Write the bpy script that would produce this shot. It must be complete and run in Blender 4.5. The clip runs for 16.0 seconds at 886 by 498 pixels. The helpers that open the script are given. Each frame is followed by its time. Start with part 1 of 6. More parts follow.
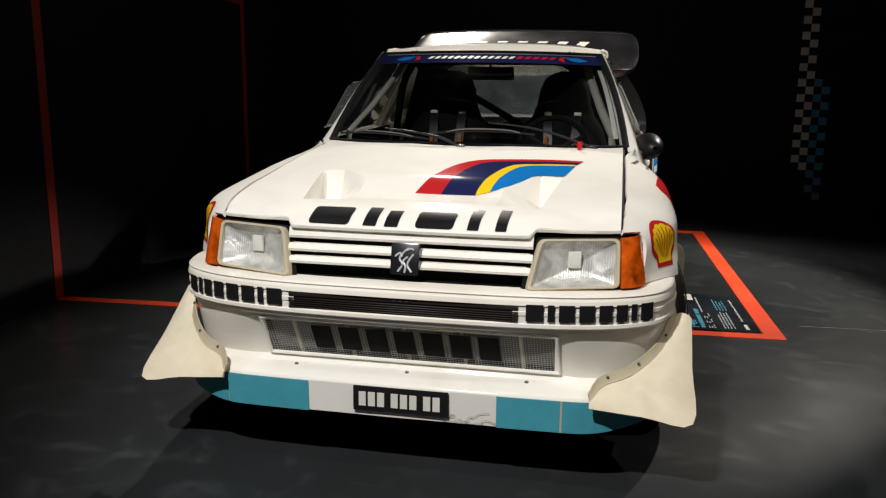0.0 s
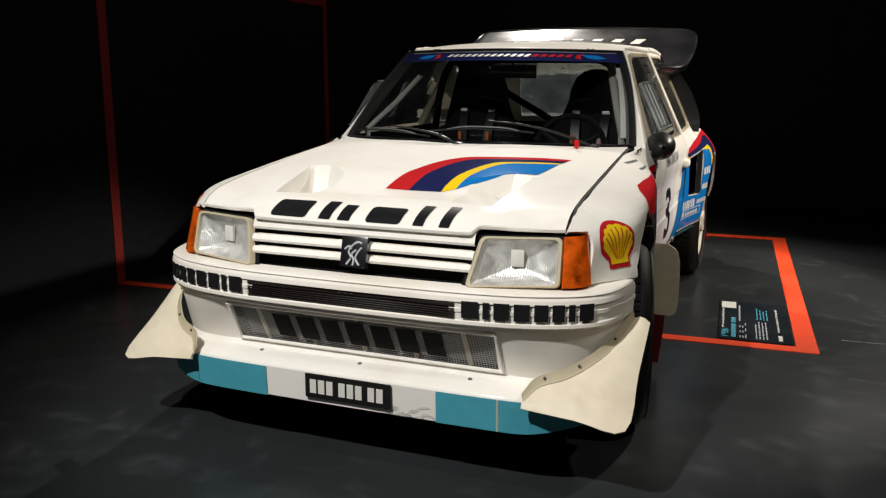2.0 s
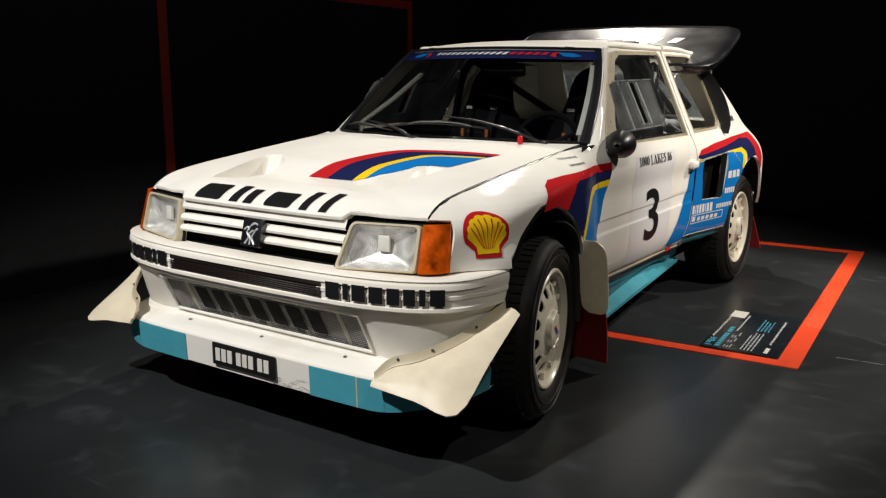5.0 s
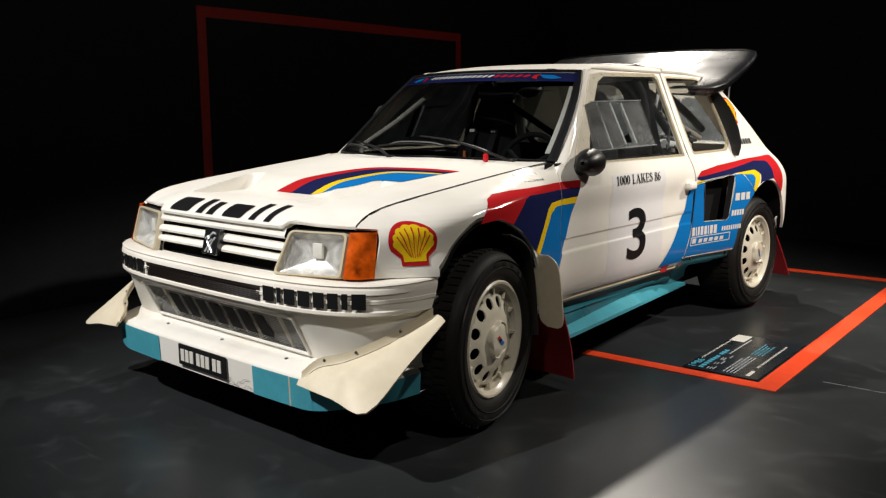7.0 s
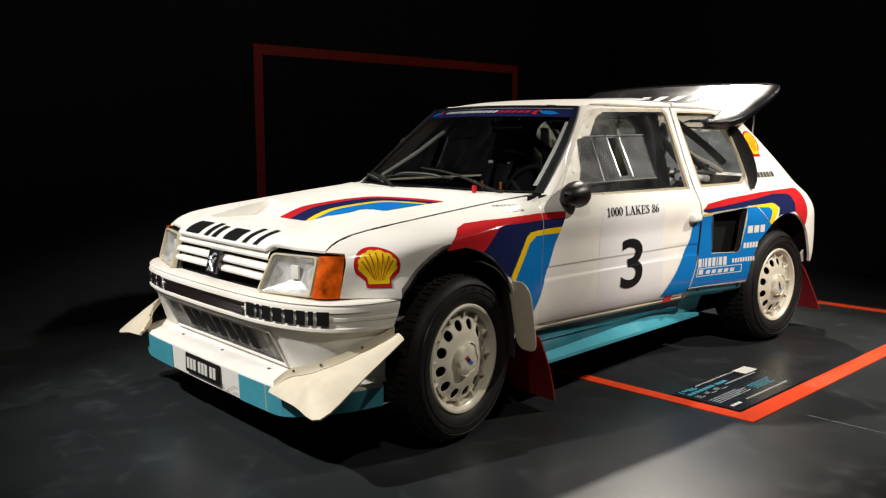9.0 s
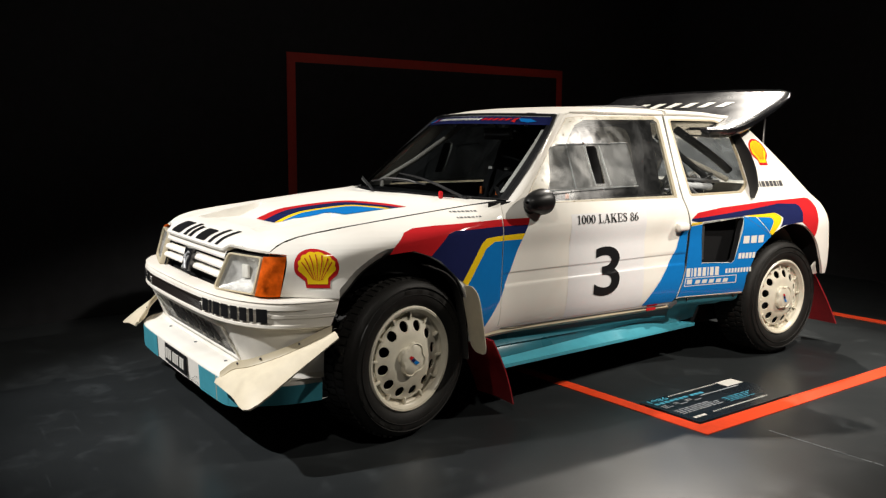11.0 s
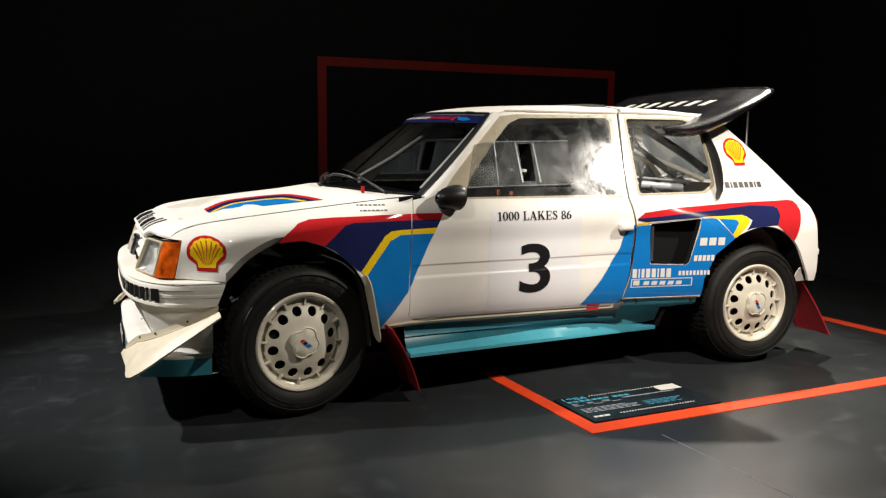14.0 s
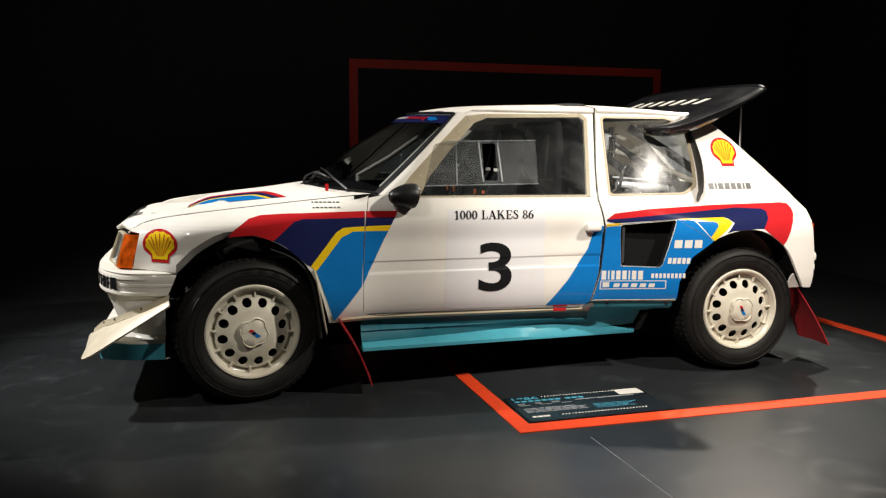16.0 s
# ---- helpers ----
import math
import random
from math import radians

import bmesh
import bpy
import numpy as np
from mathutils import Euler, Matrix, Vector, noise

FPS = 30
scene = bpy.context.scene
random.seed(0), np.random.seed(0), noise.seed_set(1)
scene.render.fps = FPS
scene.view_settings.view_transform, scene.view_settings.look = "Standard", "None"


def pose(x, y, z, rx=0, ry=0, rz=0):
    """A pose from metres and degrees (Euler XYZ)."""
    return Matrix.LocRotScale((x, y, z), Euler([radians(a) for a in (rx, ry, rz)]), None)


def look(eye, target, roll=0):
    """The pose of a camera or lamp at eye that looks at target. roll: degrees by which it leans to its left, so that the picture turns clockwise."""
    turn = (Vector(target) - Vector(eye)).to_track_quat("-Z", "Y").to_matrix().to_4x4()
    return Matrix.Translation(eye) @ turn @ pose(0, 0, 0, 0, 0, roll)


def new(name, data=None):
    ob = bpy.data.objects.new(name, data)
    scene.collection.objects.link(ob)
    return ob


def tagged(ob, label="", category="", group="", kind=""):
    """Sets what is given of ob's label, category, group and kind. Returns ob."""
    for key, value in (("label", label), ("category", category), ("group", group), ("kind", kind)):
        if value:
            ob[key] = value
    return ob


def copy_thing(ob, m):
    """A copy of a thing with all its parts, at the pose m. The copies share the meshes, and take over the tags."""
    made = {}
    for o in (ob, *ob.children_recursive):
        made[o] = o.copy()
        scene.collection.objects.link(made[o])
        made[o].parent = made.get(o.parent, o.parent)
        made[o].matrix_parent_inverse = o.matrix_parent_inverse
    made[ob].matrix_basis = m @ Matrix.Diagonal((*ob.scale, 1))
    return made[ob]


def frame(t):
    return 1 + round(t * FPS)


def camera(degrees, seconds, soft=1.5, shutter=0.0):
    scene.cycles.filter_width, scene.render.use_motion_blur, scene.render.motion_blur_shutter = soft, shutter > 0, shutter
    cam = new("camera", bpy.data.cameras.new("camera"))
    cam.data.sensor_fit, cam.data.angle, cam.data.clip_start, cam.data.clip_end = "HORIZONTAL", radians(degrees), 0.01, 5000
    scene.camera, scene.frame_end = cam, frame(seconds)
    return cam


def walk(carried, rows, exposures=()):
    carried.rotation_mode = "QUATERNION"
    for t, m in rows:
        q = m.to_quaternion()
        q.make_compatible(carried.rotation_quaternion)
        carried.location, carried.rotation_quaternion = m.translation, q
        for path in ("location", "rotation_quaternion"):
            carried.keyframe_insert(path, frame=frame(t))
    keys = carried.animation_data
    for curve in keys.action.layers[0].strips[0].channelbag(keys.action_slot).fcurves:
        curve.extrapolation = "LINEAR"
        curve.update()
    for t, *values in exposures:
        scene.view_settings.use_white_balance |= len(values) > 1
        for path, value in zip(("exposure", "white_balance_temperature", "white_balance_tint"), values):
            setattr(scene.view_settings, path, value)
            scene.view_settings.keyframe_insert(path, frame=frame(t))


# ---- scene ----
cam = camera(55.0, 16.0, 1.3)
PATH = [
    (0, (0.626, -3.128, 1.272), (0.237, -1.21, 0.859), 0.6),
    (0.5, (0.763, -3.09, 1.267), (0.316, -1.185, 0.853), 0.5),
    (1, (0.912, -3.077, 1.253), (0.392, -1.19, 0.839), 0.4),
    (1.5, (1.062, -3.063, 1.267), (0.463, -1.2, 0.853), 0.4),
    (2, (1.214, -2.985, 1.265), (0.507, -1.16, 0.851), 0.3),
    (2.5, (1.359, -2.904, 1.258), (0.573, -1.112, 0.844), 0.3),
    (3, (1.501, -2.892, 1.246), (0.651, -1.129, 0.832), 0.4),
    (3.5, (1.659, -2.888, 1.257), (0.754, -1.151, 0.849), 0.3),
    (4, (1.819, -2.839, 1.269), (0.837, -1.145, 0.861), 0.3),
    (4.5, (1.971, -2.732, 1.268), (0.926, -1.077, 0.859), 0.4),
    (5, (2.136, -2.656, 1.238), (1.051, -1.026, 0.832), 0.4),
    (5.2, (2.199, -2.631, 1.236), (1.101, -1.01, 0.83), 0.4),
    (7.3, (2.763, -2.378, 1.171), (1.437, -0.913, 0.864), -0.2),
    (7.5, (2.816, -2.367, 1.173), (1.476, -0.912, 0.878), -0.1),
    (8, (2.987, -2.354, 1.205), (1.601, -0.942, 0.915), 0.2),
    (8.5, (3.106, -2.282, 1.209), (1.669, -0.919, 0.932), 0.1),
    (10.8, (3.673, -1.856, 1.245), (2.043, -0.728, 0.979), 0.4),
    (11, (3.712, -1.778, 1.244), (2.07, -0.667, 0.979), 0.4),
    (11.5, (3.848, -1.626, 1.257), (2.175, -0.563, 0.986), 0.5),
    (12, (4.01, -1.478, 1.25), (2.302, -0.475, 0.979), 0.5),
    (12.5, (4.126, -1.327, 1.235), (2.383, -0.381, 0.974), 0.4),
    (13, (4.221, -1.116, 1.24), (2.441, -0.244, 0.98), 0.4),
    (13.5, (4.282, -0.967, 1.231), (2.475, -0.151, 0.967), 0.5),
    (14, (4.406, -0.817, 1.223), (2.575, -0.056, 0.964), 0.5),
    (14.5, (4.509, -0.644, 1.226), (2.651, 0.05, 0.969), 0.5),
    (15, (4.544, -0.437, 1.208), (2.662, 0.19, 0.957), 0.5),
    (15.5, (4.602, -0.266, 1.201), (2.698, 0.292, 0.947), 0.6),
    (16, (4.725, -0.072, 1.224), (2.801, 0.411, 0.964), 0.5),
]
walk(cam, [(t, look(eye, target, roll)) for t, eye, target, roll in PATH], [(0, -0.21), (5, -0.17), (8, 0.02), (11, 0.15), (16, 0.20)])

# ---------------------------------------------------------------- light
world = bpy.data.worlds.new("dark_hall")
scene.world = world
world.use_nodes = True
world.node_tree.nodes["Background"].inputs[0].default_value = (0.6, 0.7, 0.9, 1)
world.node_tree.nodes["Background"].inputs[1].default_value = 0.004


def spot(name, eye, target, watts, cone, blend=0.5, size=0.06, colour=(1, 0.93, 0.83)):
    lamp = bpy.data.lights.new(name, "SPOT")
    lamp.energy, lamp.spot_size, lamp.spot_blend = watts, radians(cone), blend
    lamp.shadow_soft_size, lamp.color = size, colour
    ob = new(name, lamp)
    ob.matrix_world = look(eye, target)
    return ob


spot("spot_front", (-0.42, -3.28, 3.66), (0.05, -0.2, 0.5), 830, 45, 0.7, 0.05, (1, 0.98, 0.955))
spot("spot_back", (-1.0, 4.1, 3.75), (0.75, 1.3, 0.6), 640, 78, 0.5, 0.04)
spot("spot_rear_left", (2.95, 3.98, 3.75), (0.7, 2.0, 0.5), 700, 46, 0.35, 0.05)
spot("spot_side", (3.7, -0.1, 3.7), (0.72, 2.45, 0.4), 790, 37, 0.8, 0.05)
spot("spot_wing", (2.95, -1.7, 3.75), (0.55, 0.0, 0.5), 160, 40, 0.9, 0.05)

# ---------------------------------------------------------------- materials


def nodes_of(name):
    m = bpy.data.materials.new(name)
    m.use_nodes = True
    t = m.node_tree
    return m, t, t.nodes["Principled BSDF"]


def surface(name, colour, rough=0.4, metal=0.0, coat=0.0, vary=0.06, grain=40.0, stains=3.0, bump=0.0, rough_vary=0.08, specular=0.5, dirt=0.0, dirt_colour=(0.50, 0.40, 0.26)):
    """A painted, moulded or worn surface: colour and gloss vary at two scales, with a fine relief."""
    m, t, b = nodes_of(name)
    n, link = t.nodes, t.links
    pos = n.new("ShaderNodeTexCoord")
    fine = n.new("ShaderNodeTexNoise"); fine.inputs["Scale"].default_value = grain; fine.inputs["Detail"].default_value = 5
    wide = n.new("ShaderNodeTexNoise"); wide.inputs["Scale"].default_value = stains; wide.inputs["Detail"].default_value = 3
    link.new(pos.outputs["Object"], fine.inputs["Vector"]); link.new(pos.outputs["Object"], wide.inputs["Vector"])
    mix = n.new("ShaderNodeMath"); mix.operation = "MULTIPLY_ADD"; mix.inputs[1].default_value = 0.5
    link.new(fine.outputs[0], mix.inputs[0])
    half = n.new("ShaderNodeMath"); half.operation = "MULTIPLY"; half.inputs[1].default_value = 0.5
    link.new(wide.outputs[0], half.inputs[0]); link.new(half.outputs[0], mix.inputs[2])
    ramp = n.new("ShaderNodeMapRange")
    ramp.inputs["From Min"].default_value, ramp.inputs["From Max"].default_value = 0.3, 0.7
    ramp.inputs["To Min"].default_value, ramp.inputs["To Max"].default_value = 1 - vary, 1 + vary
    link.new(mix.outputs[0], ramp.inputs["Value"])
    scale = n.new("ShaderNodeVectorMath"); scale.operation = "SCALE"; scale.inputs[0].default_value = colour
    link.new(ramp.outputs[0], scale.inputs["Scale"])
    if dirt:
        # brownish smears and yellowed patches
        smear = n.new("ShaderNodeTexNoise")
        smear.inputs["Scale"].default_value, smear.inputs["Detail"].default_value, smear.inputs["Distortion"].default_value = 2.6, 9, 0.8
        link.new(pos.outputs["Object"], smear.inputs["Vector"])
        mask = n.new("ShaderNodeMapRange")
        for k, v in (("From Min", 0.48), ("From Max", 0.72), ("To Min", 0.0), ("To Max", dirt)):
            mask.inputs[k].default_value = v
        link.new(smear.outputs[0], mask.inputs["Value"])
        soil = n.new("ShaderNodeMix"); soil.data_type = "RGBA"
        soil.inputs["B"].default_value = (*dirt_colour, 1)
        link.new(mask.outputs[0], soil.inputs["Factor"]); link.new(scale.outputs[0], soil.inputs["A"])
        link.new(soil.outputs["Result"], b.inputs["Base Color"])
    else:
        link.new(scale.outputs[0], b.inputs["Base Color"])
    gloss = n.new("ShaderNodeMapRange")
    gloss.inputs["From Min"].default_value, gloss.inputs["From Max"].default_value = 0.3, 0.7
    gloss.inputs["To Min"].default_value, gloss.inputs["To Max"].default_value = max(0.02, rough - rough_vary), rough + rough_vary
    link.new(wide.outputs[0], gloss.inputs["Value"]); link.new(gloss.outputs[0], b.inputs["Roughness"])
    b.inputs["Metallic"].default_value, b.inputs["Coat Weight"].default_value = metal, coat
    b.inputs["Coat Roughness"].default_value = 0.12
    b.inputs["Specular IOR Level"].default_value = specular
    if bump:
        rel = n.new("ShaderNodeBump"); rel.inputs["Strength"].default_value = bump; rel.inputs["Distance"].default_value = 0.002
        link.new(fine.outputs[0], rel.inputs["Height"]); link.new(rel.outputs[0], b.inputs["Normal"])
    return m


WHITE = surface("white_paint", (0.84, 0.812, 0.75), 0.5, coat=0.32, vary=0.025, grain=9, stains=2.2, rough_vary=0.05, specular=0.0, dirt=0.16)
CREAM = surface("cream_plastic", (0.76, 0.68, 0.52), 0.42, vary=0.10, grain=22, stains=5, bump=0.06, specular=0.3, dirt=0.38)
TRIM = surface("yellowed_white_trim", (0.52, 0.455, 0.32), 0.45, vary=0.07, grain=30, stains=6, dirt=0.4)
TAN = surface("tan_window_frame_paint", (0.43, 0.36, 0.245), 0.45, vary=0.09, grain=30, stains=6, dirt=0.4)
RED = surface("red_vinyl", (0.50, 0.018, 0.022), 0.32, coat=0.35, vary=0.05, specular=0.0)
NAVY = surface("navy_vinyl", (0.014, 0.018, 0.075), 0.32, coat=0.35, vary=0.08, specular=0.0)
BUMPW = surface("aged_white_bumper", (0.84, 0.80, 0.725), 0.42, coat=0.3, vary=0.04, grain=14, stains=3, rough_vary=0.05, specular=0.0, dirt=0.20)
LINER = surface("grey_black_liner", (0.022, 0.021, 0.020), 0.6, vary=0.2, grain=30, stains=6, bump=0.15, specular=0.3)
YELLOW = surface("yellow_vinyl", (0.84, 0.56, 0.014), 0.32, coat=0.35, vary=0.04, specular=0.0)
BLUE = surface("blue_vinyl", (0.008, 0.17, 0.50), 0.32, coat=0.35, vary=0.05, specular=0.0)
TURQ = surface("turquoise_paint", (0.065, 0.34, 0.43), 0.42, vary=0.10, grain=25, stains=6, bump=0.1, specular=0.3)
# darker copy of the turquoise: shade below the sill mixed into its colour
TURQ_SHADED = surface("shaded_turquoise_paint", (0.026, 0.150, 0.195), 0.32, vary=0.28, grain=7, stains=2.5, specular=0.5)
BLACKV = surface("black_vinyl", (0.012, 0.012, 0.013), 0.35, vary=0.1, specular=0.2)
BLACK = surface("black_plastic", (0.014, 0.014, 0.015), 0.38, vary=0.15, grain=60)
GLOSSB = surface("black_lacquer", (0.010, 0.010, 0.012), 0.23, coat=0.35, vary=0.1, grain=20, stains=4, rough_vary=0.05, specular=1.0)
MATTE = surface("dark_shell", (0.0055, 0.0055, 0.006), 0.85, vary=0.2, specular=0.15)
RUBBER = surface("tyre_rubber", (0.0115, 0.0108, 0.0099), 0.60, vary=0.35, grain=70, stains=9, bump=0.3, specular=0.22)
RIMW = surface("cream_wheel_paint", (0.66, 0.62, 0.51), 0.36, coat=0.25, vary=0.08, grain=30, stains=12, dirt=0.45)
REDRUB = surface("red_rubber", (0.33, 0.014, 0.020), 0.5, vary=0.2, grain=30, stains=7, bump=0.15)
AMBER = surface("amber_lens", (0.54, 0.082, 0.005), 0.2, coat=0.6, vary=0.7, grain=34, stains=16, bump=0.7, specular=0.4)
CHROME = surface("bright_metal", (0.75, 0.75, 0.74), 0.16, metal=1.0, vary=0.05)
STEEL = surface("grey_metal", (0.32, 0.32, 0.33), 0.35, metal=0.9, vary=0.12)
BADGE = surface("dark_grey_badge", (0.06, 0.06, 0.065), 0.4, vary=0.1)
ORANGE = surface("orange_belt", (0.55, 0.13, 0.02), 0.7, vary=0.2)
PAPER = surface("white_number_sheet", (0.79, 0.78, 0.785), 0.38, vary=0.02)
PLATEW = surface("plate_white", (0.72, 0.70, 0.64), 0.45, vary=0.05)
TAPE = surface("red_floor_tape", (0.74, 0.060, 0.014), 0.6, vary=0.12, grain=25, stains=3, bump=0.1, specular=0.2)
INNER = surface("dull_cream_inner_paint", (0.36, 0.32, 0.25), 0.5, vary=0.1, stains=5, dirt=0.4)
WALLRED = surface("red_wall_band", (0.39, 0.025, 0.015), 0.65, vary=0.12, grain=20, stains=3)
WALL = surface("black_wall_paint", (0.0190, 0.0194, 0.0215), 0.85, vary=0.25, grain=14, stains=1.2, bump=0.1, specular=0.15)
CEIL = surface("black_ceiling_paint", (0.012, 0.012, 0.013), 0.85, vary=0.2, stains=1.0)
GREYSQ = surface("grey_wall_square", (0.72, 0.72, 0.70), 0.6, vary=0.1)
BLUESQ = surface("blue_wall_square", (0.06, 0.28, 0.52), 0.6, vary=0.1)
PANELB = surface("info_panel_print", (0.012, 0.016, 0.02), 0.25, vary=0.15)
PANELG = surface("grey_print", (0.38, 0.40, 0.42), 0.4, vary=0.05)
PANELT = surface("turquoise_print", (0.07, 0.36, 0.50), 0.4, vary=0.05)
MESHM = surface("wire_mesh", (0.40, 0.39, 0.37), 0.5, metal=0.2, vary=0.15)
SLATM = surface("brown_black_plastic", (0.020, 0.014, 0.012), 0.45, vary=0.2)
SILVER = surface("bright_emblem", (0.72, 0.73, 0.75), 0.3, metal=0.3, vary=0.1)
MIRRORB = surface("black_mirror_shell", (0.010, 0.010, 0.010), 0.42, vary=0.15, grain=60, specular=0.3)
CORE = surface("radiator_core", (0.11, 0.105, 0.10), 0.6, vary=0.35, grain=90, bump=0.5)


def floor_material():
    """Dark polished resin floor: cloudy gloss, pale scuffs, short scratches and specks."""
    m, t, b = nodes_of("polished_dark_floor")
    n, link = t.nodes, t.links
    pos = n.new("ShaderNodeTexCoord")

    def noise(scale, detail, distort=0.0, stretch=None):
        tex = n.new("ShaderNodeTexNoise")
        tex.inputs["Scale"].default_value, tex.inputs["Detail"].default_value, tex.inputs["Distortion"].default_value = scale, detail, distort
        if stretch:
            turn = n.new("ShaderNodeMapping")
            turn.inputs["Rotation"].default_value[2], turn.inputs["Scale"].default_value = stretch[0], (*stretch[1], 1)
            link.new(pos.outputs["Object"], turn.inputs["Vector"]); link.new(turn.outputs[0], tex.inputs["Vector"])
        else:
            link.new(pos.outputs["Object"], tex.inputs["Vector"])
        return tex.outputs[0]

    def span(value, a, b2, c, d):
        r = n.new("ShaderNodeMapRange")
        for k, v in (("From Min", a), ("From Max", b2), ("To Min", c), ("To Max", d)):
            r.inputs[k].default_value = v
        link.new(value, r.inputs["Value"])
        return r.outputs[0]

    def calc(kind, a, b2):
        q = n.new("ShaderNodeMath"); q.operation = kind
        for k, v in ((0, a), (1, b2)):
            if isinstance(v, float):
                q.inputs[k].default_value = v
            else:
                link.new(v, q.inputs[k])
        return q.outputs[0]

    cloud, patch, fine = noise(0.9, 5), noise(3.2, 8, 1.5), noise(60, 6)
    scuff = calc("MULTIPLY", span(patch, 0.52, 0.72, 0.0, 1.0), span(noise(9, 6, 0.6), 0.42, 0.66, 0.0, 1.0))
    marks = span(noise(3.0, 3, 0.4, (0.5, (1.0, 16.0))), 0.66, 0.75, 0.0, 1.0)
    marks2 = span(noise(2.6, 3, 0.3, (-0.9, (1.0, 20.0))), 0.66, 0.75, 0.0, 1.0)
    specks = span(noise(130, 2), 0.74, 0.80, 0.0, 0.8)
    wear = calc("ADD", calc("ADD", calc("MULTIPLY", scuff, 0.55), calc("MULTIPLY", calc("ADD", marks, marks2), 0.22)), specks)
    base = span(cloud, 0.3, 0.75, 0.016, 0.027)
    tone = calc("ADD", base, calc("MULTIPLY", wear, 0.032))
    mix = n.new("ShaderNodeCombineColor")
    link.new(tone, mix.inputs[0]); link.new(calc("MULTIPLY", tone, 1.13), mix.inputs[1]); link.new(calc("MULTIPLY", tone, 1.20), mix.inputs[2])
    link.new(mix.outputs[0], b.inputs["Base Color"])
    rough = calc("ADD", span(cloud, 0.3, 0.7, 0.275, 0.355), calc("MULTIPLY", span(patch, 0.35, 0.7, 0.0, 1.0), 0.03))
    link.new(calc("ADD", rough, calc("MULTIPLY", wear, 0.18)), b.inputs["Roughness"])
    rel = n.new("ShaderNodeBump"); rel.inputs["Strength"].default_value = 0.05; rel.inputs["Distance"].default_value = 0.002
    link.new(fine, rel.inputs["Height"]); link.new(rel.outputs[0], b.inputs["Normal"])
    return m


def glass(name, tint, haze, gloss, milk=0.0, wave=0.0, rubbed=0.30):
    """A thin pane: clear but for its tint, mirror gloss at the grazing angles and scuffed haze on a plastic pane."""
    m = bpy.data.materials.new(name)
    m.use_nodes = True
    t = m.node_tree
    n, link = t.nodes, t.links
    n.remove(n["Principled BSDF"])
    clear = n.new("ShaderNodeBsdfTransparent"); clear.inputs[0].default_value = (*tint, 1)
    shine = n.new("ShaderNodeBsdfGlossy"); shine.inputs["Roughness"].default_value = gloss
    rub = n.new("ShaderNodeBsdfGlossy"); rub.inputs["Roughness"].default_value = rubbed
    pos = n.new("ShaderNodeTexCoord")
    dirt = n.new("ShaderNodeTexNoise"); dirt.inputs["Scale"].default_value = 6.5; dirt.inputs["Detail"].default_value = 11; dirt.inputs["Roughness"].default_value = 0.62; dirt.inputs["Distortion"].default_value = 0.4
    link.new(pos.outputs["Object"], dirt.inputs["Vector"])
    ripple = n.new("ShaderNodeTexNoise"); ripple.inputs["Scale"].default_value = 11; ripple.inputs["Detail"].default_value = 2
    link.new(pos.outputs["Object"], ripple.inputs["Vector"])
    wavy = n.new("ShaderNodeBump"); wavy.inputs["Strength"].default_value = wave; wavy.inputs["Distance"].default_value = 0.006
    link.new(ripple.outputs[0], wavy.inputs["Height"]); link.new(wavy.outputs[0], shine.inputs["Normal"])
    amount = n.new("ShaderNodeMapRange")
    amount.inputs["From Min"].default_value, amount.inputs["From Max"].default_value = 0.40, 0.66
    amount.inputs["To Min"].default_value, amount.inputs["To Max"].default_value = haze * 0.08, haze
    link.new(dirt.outputs[0], amount.inputs["Value"])
    fres = n.new("ShaderNodeFresnel"); fres.inputs[0].default_value = 1.5
    one = n.new("ShaderNodeMixShader"); two = n.new("ShaderNodeMixShader")
    link.new(fres.outputs[0], one.inputs[0]); link.new(clear.outputs[0], one.inputs[1]); link.new(shine.outputs[0], one.inputs[2])
    link.new(amount.outputs[0], two.inputs[0]); link.new(one.outputs[0], two.inputs[1]); link.new(rub.outputs[0], two.inputs[2])
    if milk:
        # scuffed plastic passes some light on in all directions
        spread = n.new("ShaderNodeBsdfTranslucent"); spread.inputs[0].default_value = (0.78, 0.84, 0.88, 1)
        film = n.new("ShaderNodeBsdfDiffuse"); film.inputs[0].default_value = (0.74, 0.79, 0.82, 1)
        both = n.new("ShaderNodeMixShader"); both.inputs[0].default_value = 0.35
        link.new(spread.outputs[0], both.inputs[1]); link.new(film.outputs[0], both.inputs[2])
        rate = n.new("ShaderNodeMapRange")
        for k, v in (("From Min", 0.3), ("From Max", 0.7), ("To Min", milk * 0.4), ("To Max", milk * 1.5)):
            rate.inputs[k].default_value = v
        link.new(dirt.outputs[0], rate.inputs["Value"])
        three = n.new("ShaderNodeMixShader")
        link.new(rate.outputs[0], three.inputs[0]); link.new(two.outputs[0], three.inputs[1]); link.new(both.outputs[0], three.inputs[2])
        link.new(three.outputs[0], n["Material Output"].inputs["Surface"])
    else:
        link.new(two.outputs[0], n["Material Output"].inputs["Surface"])
    return m


FLOOR = floor_material()


